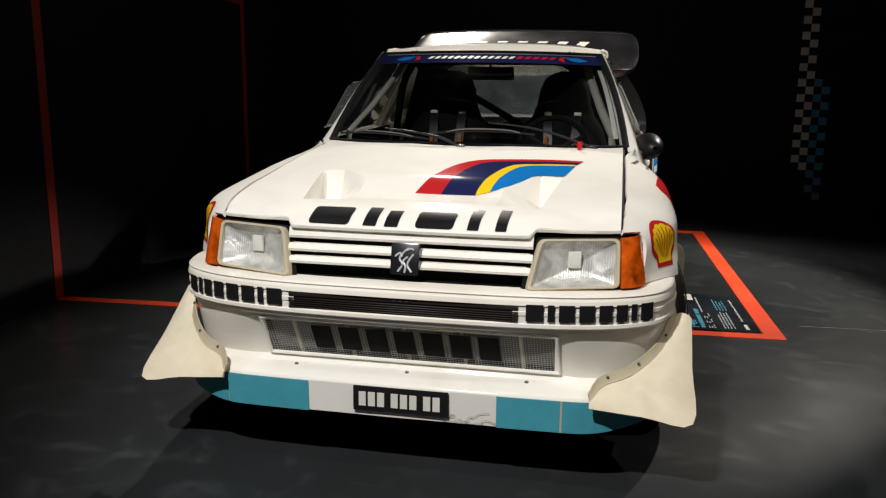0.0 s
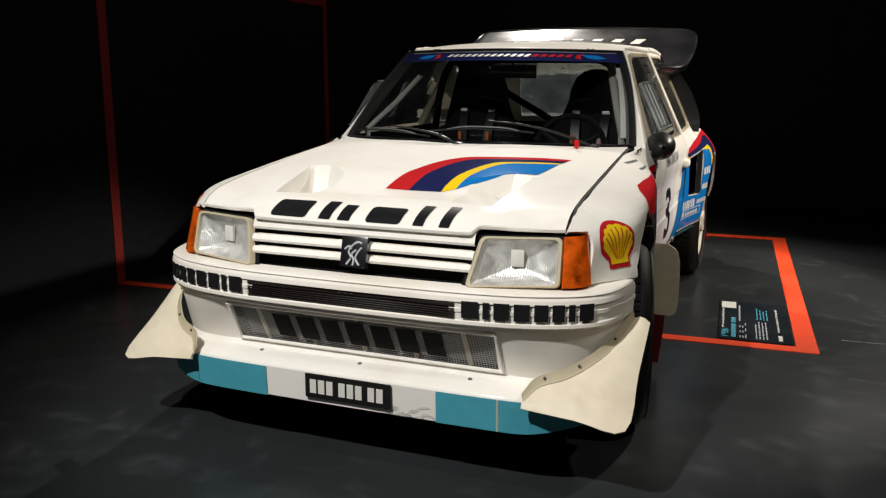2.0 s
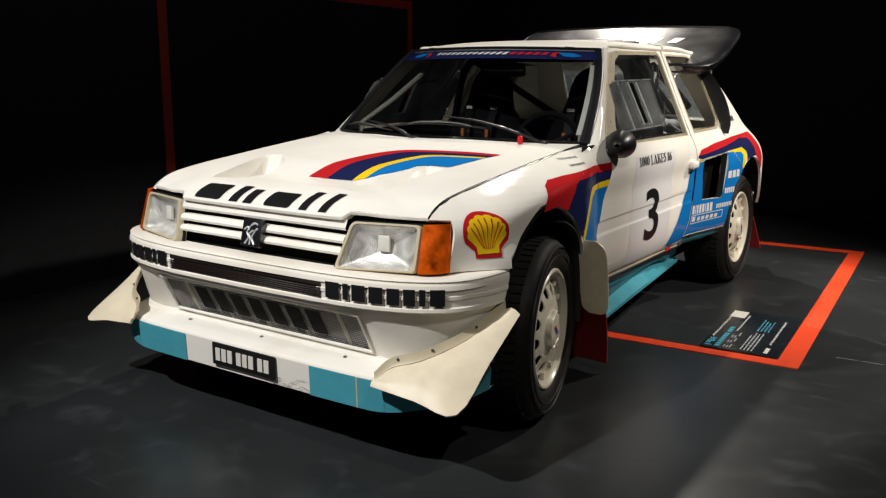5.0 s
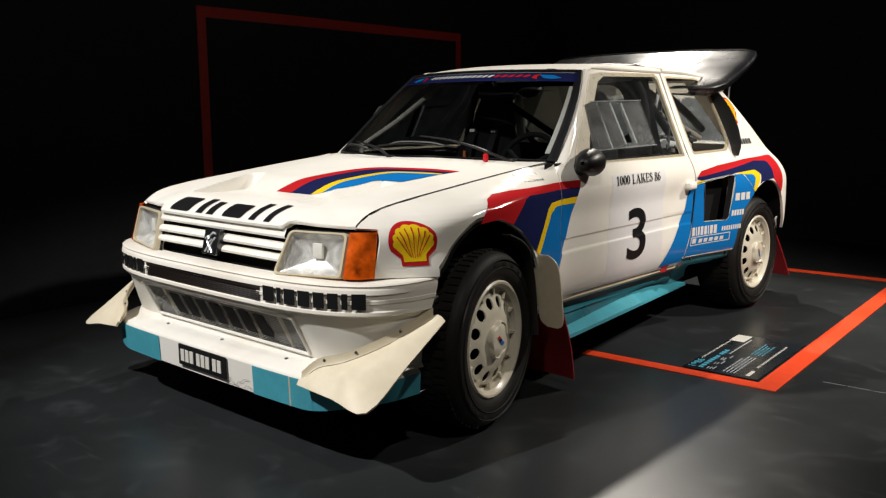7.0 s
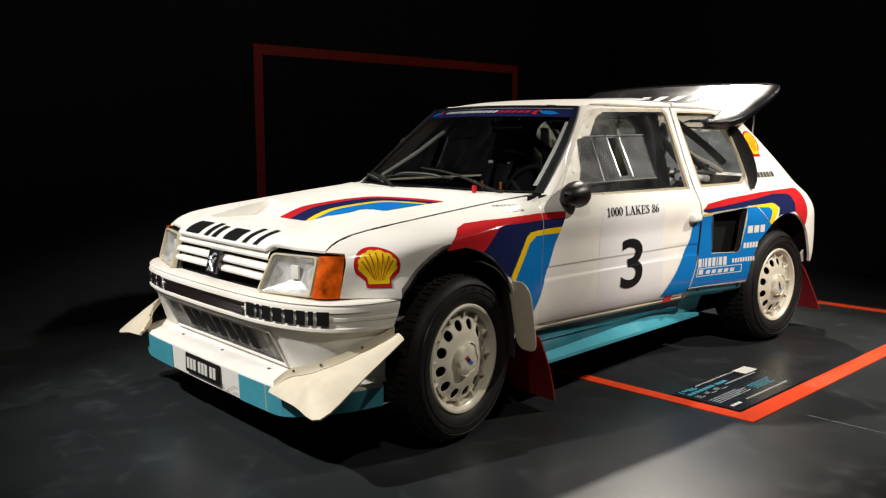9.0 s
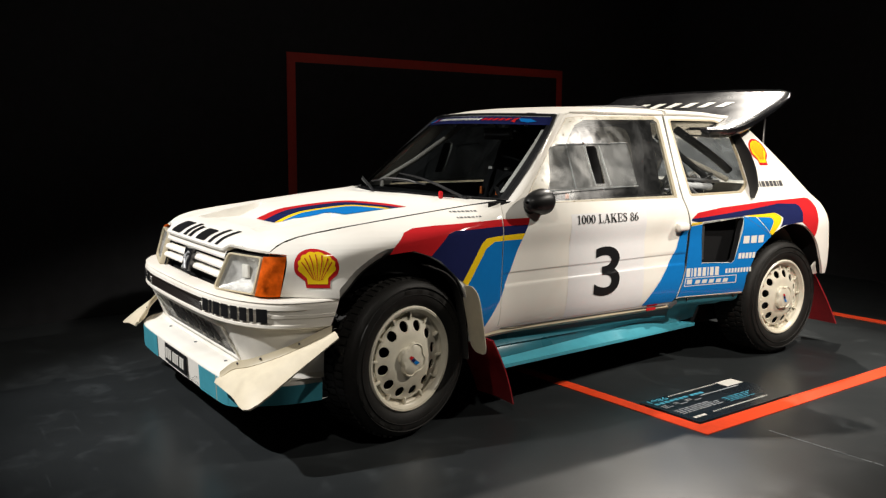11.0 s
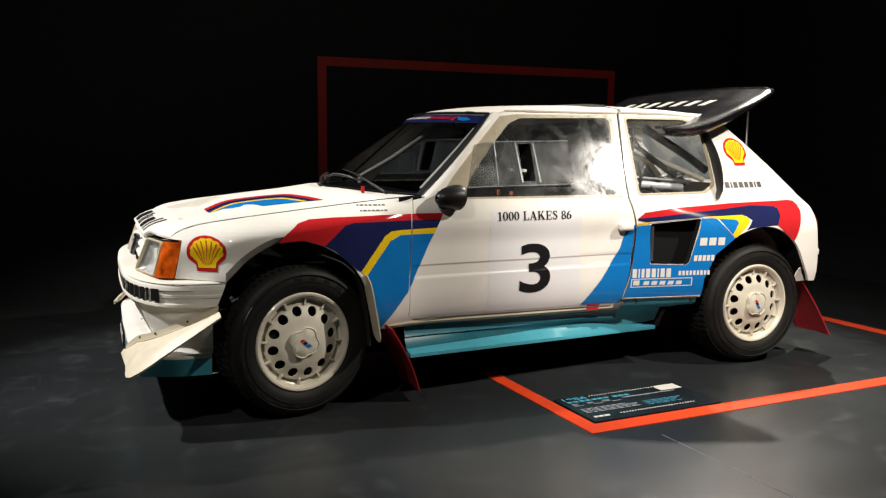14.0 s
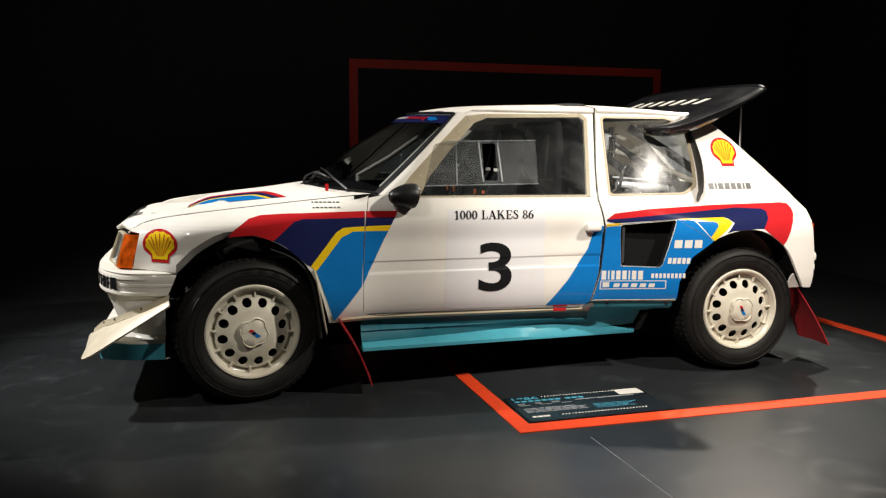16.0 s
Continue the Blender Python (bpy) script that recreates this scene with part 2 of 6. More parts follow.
def prism_mirror():
    """Bright lamp mirror behind moulded glass: fine upright flutes and blocks break the light up."""
    m, t, b = nodes_of("headlamp_mirror")
    n, link = t.nodes, t.links
    pos = n.new("ShaderNodeTexCoord")
    flute = n.new("ShaderNodeTexWave"); flute.inputs["Scale"].default_value = 42; flute.inputs["Distortion"].default_value = 0.6
    cloud = n.new("ShaderNodeTexNoise"); cloud.inputs["Scale"].default_value = 16; cloud.inputs["Detail"].default_value = 4; cloud.inputs["Distortion"].default_value = 1.0
    for tex in (flute, cloud):
        link.new(pos.outputs["Object"], tex.inputs["Vector"])
    part_flute = n.new("ShaderNodeMath"); part_flute.operation = "MULTIPLY"; part_flute.inputs[1].default_value = 0.10
    link.new(flute.outputs["Fac"], part_flute.inputs[0])
    add = n.new("ShaderNodeMath"); add.operation = "ADD"
    link.new(part_flute.outputs[0], add.inputs[0]); link.new(cloud.outputs[0], add.inputs[1])
    rel = n.new("ShaderNodeBump"); rel.inputs["Strength"].default_value = 0.35; rel.inputs["Distance"].default_value = 0.012
    link.new(add.outputs[0], rel.inputs["Height"]); link.new(rel.outputs[0], b.inputs["Normal"])
    col = n.new("ShaderNodeValToRGB")
    col.color_ramp.elements[0].position, col.color_ramp.elements[1].position = 0.3, 0.7
    col.color_ramp.elements[0].color, col.color_ramp.elements[1].color = (0.40, 0.39, 0.37, 1), (0.80, 0.79, 0.76, 1)
    link.new(cloud.outputs[0], col.inputs[0]); link.new(col.outputs[0], b.inputs["Base Color"])
    b.inputs["Metallic"].default_value, b.inputs["Roughness"].default_value = 0.55, 0.40
    return m


LENSR = prism_mirror()
GLASS = glass("windscreen_glass", (0.46, 0.49, 0.50), 0.007, 0.02, wave=0.3)
PLEXI = glass("scuffed_plastic_pane", (0.72, 0.75, 0.76), 0.045, 0.05, 0.028, wave=0.25, rubbed=0.17)
QPLEX = glass("clear_plastic_pane", (0.80, 0.82, 0.82), 0.008, 0.02, 0.016, wave=0.06, rubbed=0.2)
SHIELD = glass("clear_plastic_shield", (0.76, 0.75, 0.72), 0.010, 0.02, 0.060, wave=0.0)
REARW = glass("milky_rear_plastic", (0.60, 0.61, 0.61), 0.08, 0.08, 0.16, wave=0.4)
EDGEP = glass("milky_plastic_edge", (0.80, 0.79, 0.76), 0.06, 0.1, 0.30)
LAMPG = glass("headlamp_glass", (0.93, 0.94, 0.94), 0.03, 0.03)

# ---------------------------------------------------------------- mesh helpers


def thing(name, label, category, group="", kind=""):
    return tagged(new(name), label, category, group, kind)


def part(name, bm, material, parent=None, label="", smooth=40):
    """Links a bmesh as one mesh object under a thing or under a part."""
    me = bpy.data.meshes.new(name)
    bm.to_mesh(me)
    bm.free()
    me.materials.append(material)
    if smooth:
        me.polygons.foreach_set("use_smooth", [True] * len(me.polygons))
        me.set_sharp_from_angle(angle=radians(smooth))
    ob = new(name, me)
    while parent and parent.parent and parent.parent.parent:
        parent = parent.parent
    if parent:
        ob.parent = parent
    return tagged(ob, label)


def face_out(bm, out):
    """Turns the faces so that they look along out, a direction or a function of the place."""
    total = 0.0
    bm.normal_update()
    for f in bm.faces:
        d = out(f.calc_center_median()) if callable(out) else Vector(out)
        total += f.normal.dot(d) * f.calc_area()
    if total < 0:
        bmesh.ops.reverse_faces(bm, faces=bm.faces)
    bm.normal_update()


def thicken(bm, depth):
    """Gives a sheet its thickness, behind its face."""
    if depth:
        bm.normal_update()
        bmesh.ops.solidify(bm, geom=bm.faces[:], thickness=depth)
    return bm


def refine(bm, step_a, step_b):
    """Cuts a flat sheet in x and y into a grid fine enough to be bent."""
    for axis, cell in ((0, step_a), (1, step_b)):
        if not cell:
            continue
        lo = min(v.co[axis] for v in bm.verts)
        hi = max(v.co[axis] for v in bm.verts)
        count = int((hi - lo) / cell)
        for i in range(1, count + 1):
            at = lo + (hi - lo) * i / (count + 1)
            co, no = [0, 0, 0], [0, 0, 0]
            co[axis], no[axis] = at, 1
            bmesh.ops.bisect_plane(bm, geom=bm.verts[:] + bm.edges[:] + bm.faces[:], plane_co=co, plane_no=no, dist=1e-6)


def flat(outline, holes=()):
    """A flat sheet in x and y with holes."""
    from mathutils.geometry import tessellate_polygon
    loops = [[Vector((a, b, 0)) for a, b in loop] for loop in (outline, *holes)]
    bm = bmesh.new()
    verts = [bm.verts.new(p) for loop in loops for p in loop]
    for tri in tessellate_polygon(loops):
        try:
            bm.faces.new([verts[i] for i in tri])
        except ValueError:
            pass
    bmesh.ops.dissolve_degenerate(bm, dist=1e-6, edges=bm.edges[:])
    return bm


def bend(bm, place, out, depth=0.0, cell=0.05, cell_b=None, cuts=()):
    """Cuts a flat sheet and bends it onto a surface: place(a, b) gives the point; cuts (point, normal) keep creases sharp."""
    refine(bm, cell, cell if cell_b is None else cell_b)
    for at, no in cuts:
        bmesh.ops.bisect_plane(bm, geom=bm.verts[:] + bm.edges[:] + bm.faces[:], plane_co=(*at, 0), plane_no=(*no, 0), dist=1e-5)
    for v in bm.verts:
        v.co = place(v.co.x, v.co.y)
    face_out(bm, out)
    return thicken(bm, depth)


def smooth_line(points, per=6, closed=False):
    """A smooth line through a few points."""
    pts = [Vector(p) for p in points]
    n = len(pts)
    out = []
    for i in range(n if closed else n - 1):
        p1, p2 = pts[i], pts[(i + 1) % n]
        p0 = pts[(i - 1) % n] if closed or i else p1 * 2 - p2
        p3 = pts[(i + 2) % n] if closed or i < n - 2 else p2 * 2 - p1
        for k in range(per):
            s = k / per
            out.append(0.5 * (2 * p1 + (p2 - p0) * s + (2 * p0 - 5 * p1 + 4 * p2 - p3) * s * s + (3 * p1 - p0 - 3 * p2 + p3) * s ** 3))
    if not closed:
        out.append(pts[-1])
    return out


def loft(rows, skip=None, closed=False):
    """A sheet through rows of points of equal length; skip(i, j) leaves cells open."""
    bm = bmesh.new()
    grid = [[bm.verts.new(p) for p in row] for row in rows]
    for i in range(len(rows) - 1):
        span = len(rows[0]) if closed else len(rows[0]) - 1
        for j in range(span):
            if skip and skip(i, j):
                continue
            k = (j + 1) % len(rows[0])
            bm.faces.new((grid[i][j], grid[i][k], grid[i + 1][k], grid[i + 1][j]))
    bmesh.ops.remove_doubles(bm, verts=bm.verts[:], dist=1e-5)
    return bm


def lathe(profile, turns=48, axis="x"):
    """Turns a profile of (radius, along) about the x axis."""
    rows = []
    for r, a in profile:
        rows.append([Vector((a, r * math.cos(2 * math.pi * k / turns), r * math.sin(2 * math.pi * k / turns))) for k in range(turns)])
    bm = loft(rows, closed=True)
    bmesh.ops.recalc_face_normals(bm, faces=bm.faces[:])
    return bm


def tube(points, radius, sides=10, per=5, smooth_path=True, cap=True):
    """A round bar along a line."""
    path = smooth_line(points, per) if smooth_path and len(points) > 2 else [Vector(p) for p in points]
    rows, up = [], Vector((0.123, 0.31, 0.94)).normalized()
    for i, p in enumerate(path):
        d = (path[min(i + 1, len(path) - 1)] - path[max(i - 1, 0)]).normalized()
        a = d.cross(up).normalized()
        b = d.cross(a)
        r = radius[i] if isinstance(radius, list) else radius
        rows.append([p + (a * math.cos(2 * math.pi * k / sides) + b * math.sin(2 * math.pi * k / sides)) * r for k in range(sides)])
    bm = loft(rows, closed=True)
    if cap:
        bm.verts.ensure_lookup_table()
        bmesh.ops.holes_fill(bm, edges=[e for e in bm.edges if e.is_boundary], sides=sides + 1)
    bmesh.ops.recalc_face_normals(bm, faces=bm.faces[:])
    return bm


def box(x0, x1, y0, y1, z0, z1, bevel=0.0, segments=2):
    bm = bmesh.new()
    bmesh.ops.create_cube(bm, size=1, matrix=Matrix.LocRotScale(((x0 + x1) / 2, (y0 + y1) / 2, (z0 + z1) / 2), None, (abs(x1 - x0), abs(y1 - y0), abs(z1 - z0))))
    if bevel:
        bmesh.ops.bevel(bm, geom=bm.edges[:], offset=bevel, segments=segments, affect="EDGES", profile=0.6)
    return bm


def moved(bm, m):
    bm.transform(m)
    return bm


def joined(*pieces):
    """One bmesh out of several."""
    me = bpy.data.meshes.new("piece")
    whole = bmesh.new()
    for p in pieces:
        p.to_mesh(me)
        p.free()
        whole.from_mesh(me)
    bpy.data.meshes.remove(me)
    return whole


def rounded(outline, radius, per=4):
    """Rounds the corners of a flat outline."""
    pts = [Vector(p) for p in outline]
    out = []
    for i, p in enumerate(pts):
        a, b = pts[i - 1] - p, pts[(i + 1) % len(pts)] - p
        r = min(radius, a.length * 0.45, b.length * 0.45)
        s, e = p + a.normalized() * r, p + b.normalized() * r
        for k in range(per + 1):
            t = k / per
            out.append(tuple((s * (1 - t) ** 2 + p * 2 * t * (1 - t) + e * t * t)))
    return out


def letters(text, width, height, bold=0.0):
    """Flat writing that fills a field of width by height, from its lower left corner."""
    curve = bpy.data.curves.new("writing", "FONT")
    curve.body, curve.offset, curve.resolution_u = text, bold, 6
    ob = bpy.data.objects.new("writing", curve)
    me = bpy.data.meshes.new_from_object(ob)
    bm = bmesh.new()
    bm.from_mesh(me)
    bpy.data.objects.remove(ob); bpy.data.meshes.remove(me); bpy.data.curves.remove(curve)
    xs, ys = [v.co.x for v in bm.verts], [v.co.y for v in bm.verts]
    x0, x1, y0, y1 = min(xs), max(xs), min(ys), max(ys)
    for v in bm.verts:
        v.co = Vector(((v.co.x - x0) / (x1 - x0) * width, (v.co.y - y0) / (y1 - y0) * height, 0))
    return bm


def stroke(points, widths):
    """A flat strip along a line, its width given at each point."""
    pts = [Vector((a, b, 0)) for a, b in points]
    rows = [[], []]
    for i, p in enumerate(pts):
        d = (pts[min(i + 1, len(pts) - 1)] - pts[max(i - 1, 0)]).normalized()
        if pts[0] == pts[-1] and i in (0, len(pts) - 1):
            d = (pts[1] - pts[-2]).normalized()
        w = widths[i] if isinstance(widths, (list, tuple)) else widths
        n = Vector((-d.y, d.x, 0)) * w / 2
        rows[0].append(p + n); rows[1].append(p - n)
    return loft(rows)


def ring_stroke(cx, cy, rx, ry, thick, thin, a0=0, a1=360):
    """A printed bowl: thick at its sides, thin at its head and foot."""
    n = 20
    ang = [radians(a0 + (a1 - a0) * k / n) for k in range(n + 1)]
    return stroke([(cx + rx * math.cos(a), cy + ry * math.sin(a)) for a in ang[:-1]] + [(cx + rx * math.cos(ang[-1]), cy + ry * math.sin(ang[-1])) if a1 - a0 < 360 else (cx + rx, cy)], [thin + (thick - thin) * abs(math.cos(a)) ** 1.5 for a in ang])


def serif_sign(c):
    """The strokes of one bold serif sign of height 1, and its width."""
    T, N = .165, .06
    foot = lambda x, y, w=.30: stroke([(x - w / 2, y), (x + w / 2, y)], N)
    if c == "1":
        return [stroke([(.24, .03), (.24, .97)], T), foot(.24, .03, .38), stroke([(.06, .82), (.24, .95)], .08)], .48
    if c == "0":
        return [ring_stroke(.27, .5, .19, .465, T, N)], .54
    if c == "L":
        return [stroke([(.20, .03), (.20, .97)], T), foot(.20, .97), foot(.30, .03, .56), stroke([(.56, .03), (.60, .30)], .07)], .66
    if c == "A":
        return [stroke([(.38, .97), (.12, .03)], .07), stroke([(.36, .97), (.63, .03)], .18), stroke([(.22, .34), (.54, .34)], N), foot(.11, .03, .24), foot(.63, .03, .28)], .78
    if c == "K":
        return [stroke([(.18, .03), (.18, .97)], T), foot(.18, .97), foot(.18, .03), stroke([(.26, .46), (.60, .95)], .07), stroke([(.36, .58), (.66, .03)], .18), foot(.60, .97, .24), foot(.68, .03, .26)], .84
    if c == "E":
        return [stroke([(.18, .03), (.18, .97)], T), foot(.32, .97, .58), foot(.32, .03, .58), stroke([(.26, .5), (.46, .5)], .07), stroke([(.46, .38), (.46, .62)], .06), stroke([(.58, .97), (.60, .72)], .07), stroke([(.58, .03), (.62, .30)], .07)], .68
    if c == "S":
        line = [(.46, .80), (.40, .92), (.28, .96), (.14, .88), (.13, .72), (.27, .56), (.42, .42), (.46, .24), (.38, .08), (.25, .04), (.12, .10), (.06, .26)]
        path = [(p.x, p.y) for p in smooth_line([(a, b, 0) for a, b in line], 3)]
        return [stroke(path, [.06 + .10 * math.sin(math.pi * k / (len(path) - 1)) ** 2 for k in range(len(path))]), stroke([(.47, .72), (.47, .97)], .05), stroke([(.06, .03), (.06, .30)], .05)], .56
    if c == "8":
        return [ring_stroke(.27, .74, .16, .215, .13, N), ring_stroke(.27, .26, .19, .225, .15, N)], .54
    if c == "6":
        return [ring_stroke(.27, .30, .19, .265, T, N), stroke([(.09, .34), (.13, .62), (.26, .84), (.48, .96)], [.15, .16, .12, .05])], .54
    return [], .30


def serif_row(text, width, height):
    """Bold serif writing that fills a field of width by height: one flat sheet for each sign."""
    total = sum(serif_sign(c)[1] + .04 for c in text)
    out, x = [], 0.0
    for c in text:
        pieces, w = serif_sign(c)
        if pieces:
            for k, piece in enumerate(pieces):
                for v in piece.verts:
                    v.co = Vector(((v.co.x + x) / total * width, v.co.y * height, .0003 * k))
            out.append(joined(*pieces))
        x += w + .04
    return out


def bars(widths, height, gap, slant=0.0):
    """A row of plain upright bars, one for each sign of a word that is not lettered."""
    bm, x = bmesh.new(), 0.0
    for w in widths:
        c = [(x, 0), (x + w, 0), (x + w + slant * height, height), (x + slant * height, height)]
        bm.faces.new([bm.verts.new((a, b, 0)) for a, b in c])
        x += w + gap
    return bm


def part_each(name, bm, material, parent, label=""):
    """Links every loose piece of a bmesh as a part of its own."""
    bm.faces.ensure_lookup_table()
    left = set(bm.faces)
    while left:
        todo = [left.pop()]
        piece = list(todo)
        while todo:
            f = todo.pop()
            for e in f.edges:
                for g in e.link_faces:
                    if g in left:
                        left.remove(g); todo.append(g); piece.append(g)
        one, seen = bmesh.new(), {}
        for f in piece:
            one.faces.new([seen.setdefault(v, one.verts.new(v.co)) if v not in seen else seen[v] for v in f.verts])
        part(name, one, material, parent, label, smooth=0)
    bm.free()


# ---------------------------------------------------------------- the hall
# the hall stands turned a little against the car
HALL = Matrix.Translation((1.482, 1.084, 0)) @ Matrix.Rotation(radians(2.7), 4, "Z")
WALL_L, WALL_B, WALL_R, WALL_F, HIGH = -3.86, 4.50, 6.5, -8.0, 4.3


def hall_part(name, bm, material, label, category="", kind="structure", parent=None, smooth=0):
    bm.transform(HALL)
    ob = part(name, bm, material, parent, label, smooth)
    return tagged(ob, "", category, "", kind) if not parent else ob


hall_part("floor", box(WALL_L - 0.2, WALL_R + 0.2, WALL_F - 0.2, WALL_B + 0.2, -0.15, 0.0), FLOOR, "dark grey polished resin floor with faint scuffs", "floor")
hall_part("wall_west", box(WALL_L - 0.2, WALL_L, WALL_F, WALL_B, 0, HIGH), WALL, "matt black painted museum wall", "wall")
hall_part("wall_north", box(WALL_L - 0.2, WALL_R + 0.2, WALL_B, WALL_B + 0.2, 0, HIGH), WALL, "matt black painted back wall", "wall")
hall_part("wall_east", box(WALL_R, WALL_R + 0.2, WALL_F, WALL_B, 0, HIGH), WALL, "plain black wall closing the hall", "wall")
hall_part("wall_south", box(WALL_L - 0.2, WALL_R + 0.2, WALL_F - 0.2, WALL_F, 0, HIGH), WALL, "plain black wall closing the hall", "wall")
hall_part("ceiling", box(WALL_L - 0.2, WALL_R + 0.2, WALL_F - 0.2, WALL_B + 0.2, HIGH, HIGH + 0.15), CEIL, "black painted ceiling", "ceiling")

# the red frame that runs over the floor and up the wall
FRAME_Y, FRAME_Z, FLOOR_W, WALL_W = 2.89, 1.86, 0.095, 0.072
ring = [(0, 0), (0, FRAME_Y), (WALL_L, FRAME_Y), (WALL_L, FRAME_Y - FLOOR_W), (-FLOOR_W, FRAME_Y - FLOOR_W), (-FLOOR_W, FLOOR_W * 0.8), (WALL_L, FLOOR_W * 0.8), (WALL_L, 0)]
bm = flat(ring)
for v in bm.verts:
    v.co.z = 0.0035
face_out(bm, (0, 0, 1))
hall_part("floor_band", thicken(bm, 0.003), TAPE, "orange-red tape band marking a bay on the floor", "floor marking")
ring = [(0, 0), (WALL_W, 0), (WALL_W, FRAME_Z - WALL_W), (FRAME_Y - WALL_W, FRAME_Z - WALL_W), (FRAME_Y - WALL_W, 0), (FRAME_Y, 0), (FRAME_Y, FRAME_Z), (0, FRAME_Z)]
bm = flat(ring)
for v in bm.verts:
    v.co = Vector((WALL_L + 0.004, v.co.x, max(0.004, v.co.y)))
face_out(bm, (1, 0, 0))
hall_part("wall_band", thicken(bm, 0.0035), WALLRED, "dark red painted frame on the black wall", "wall marking")

# thin pale joint in the resin, with worn gaps
rng = random.Random(11)
joint = thing("floor_joint", "thin pale worn joint line in the dark floor", "floor joint", kind="structure")
x = 0.12
while x < 2.6:
    run = rng.uniform(0.03, 0.16)
    w = rng.uniform(0.0004, 0.0012)
    hall_part("joint_piece", box(x, x + run, 0.264 - w, 0.264 + w, -0.001, 0.0010), PANELG, "", parent=joint)
    x += run + rng.uniform(0.002, 0.012)

# chequered strip on the back wall
strip = thing("chequered_wall_strip", "strip of grey and blue chequers on the black back wall", "wall graphic", kind="structure")
CELL_W, CELL_H = 0.0735, 0.0722


def square(i, j, material):
    cx, cz = 1.009 + i * CELL_W, 0.066 + j * CELL_H
    hall_part("square", box(cx, cx + CELL_W * 0.98, WALL_B - 0.004, WALL_B, cz, cz + CELL_H * 0.98), material, "", parent=strip)


for j in range(0, 40):
    if j >= 4:
        square(1 - j % 2, j, GREYSQ)
    if j < 16:
        square(3 - j % 2, j, BLUESQ)

# printed information panel lying on the floor
panel = thing("info_panel", "dark printed information panel lying in the corner of the red bay", "sign")


def on_floor(bm, name, material, z, parent):
    for v in bm.verts:
        v.co.z = z
    face_out(bm, (0, 0, 1))
    bm.transform(HALL)
    if "bars" in name or "rule" in name or name == "letters":
        return part_each(name[:-1] if name.endswith("s") else name, bm, material, parent)
    return part(name, bm, material, parent, smooth=0)


def panel_map(bm, a, b):
    """Lays print on the panel: along its length a, up the text b."""
    for v in bm.verts:
        v.co = Vector((-0.135 - (v.co.y + b), 0.10 + v.co.x + a, 0))
    return bm


bm = box(-0.445, -0.105, 0.09, 0.80, 0.004, 0.008)
bm.transform(HALL)
part("board", bm, PANELB, panel, smooth=0)
rng = random.Random(4)
on_floor(panel_map(letters("1986", 0.13, 0.035, 0.02), 0.02, 0.262), "letters", PANELT, 0.009, panel)
on_floor(panel_map(bars([0.026] * 7, 0.022, 0.008), 0.02, 0.228), "title_bars", PANELT, 0.009, panel)
on_floor(panel_map(bars([0.026] * 3, 0.022, 0.008), 0.275, 0.228), "title_bars", PANELT, 0.009, panel)
for r in range(3):
    on_floor(panel_map(bars([rng.uniform(0.03, 0.06) for _ in range(3)], 0.006, 0.05), 0.02, 0.205 - r * 0.013), "text_bars", PANELG, 0.009, panel)
for r in range(4):
    on_floor(panel_map(bars([rng.uniform(0.02, 0.05) for _ in range(7)], 0.006, 0.006), 0.02, 0.13 - r * 0.016), "text_bars", PANELG, 0.009, panel)
for r in range(4):
    on_floor(panel_map(bars([rng.uniform(0.02, 0.05) for _ in range(5)], 0.005, 0.006), 0.36, 0.12 - r * 0.016), "text_bars", PANELT, 0.009, panel)
on_floor(panel_map(bars([0.008] * 25, 0.010, 0.008, 0.6), 0.17, 0.285), "dotted_rule", PLATEW, 0.009, panel)
on_floor(panel_map(bars([0.008] * 27, 0.010, 0.008, 0.6), 0.16, 0.022), "dotted_rule", PLATEW, 0.009, panel)
on_floor(panel_map(bars([0.31], 0.008, 0.0), 0.31, 0.205), "rule", PANELG, 0.009, panel)
on_floor(panel_map(bars([0.02, 0.025, 0.03], 0.018, 0.004), 0.02, 0.015), "mark_bars", PLATEW, 0.009, panel)
on_floor(panel_map(bars([0.13], 0.075, 0.0), 0.555, 0.225), "white_field", PLATEW, 0.009, panel)

# ---------------------------------------------------------------- the car's surfaces
# y runs from the front axle to the tail, x from the middle to the sides


def table(tab, v):
    """Smooth reading of a short table of (value, result)."""
    if v <= tab[0][0]:
        return tab[0][1]
    for i in range(len(tab) - 1):
        (a, p), (b, q) = tab[i], tab[i + 1]
        if v <= b:
            h = b - a
            m0 = (q - p) / h if i == 0 else ((q - p) / h + (p - tab[i - 1][1]) / (a - tab[i - 1][0])) / 2
            m1 = (q - p) / h if i == len(tab) - 2 else ((tab[i + 2][1] - q) / (tab[i + 2][0] - b) + (q - p) / h) / 2
            s = (v - a) / h
            return (2 * s ** 3 - 3 * s * s + 1) * p + (s ** 3 - 2 * s * s + s) * h * m0 + (3 * s * s - 2 * s ** 3) * q + (s ** 3 - s * s) * h * m1
    return tab[-1][1]


def ease(a, b, v):
    s = min(1.0, max(0.0, (v - a) / (b - a)))
    return s * s * (3 - 2 * s)


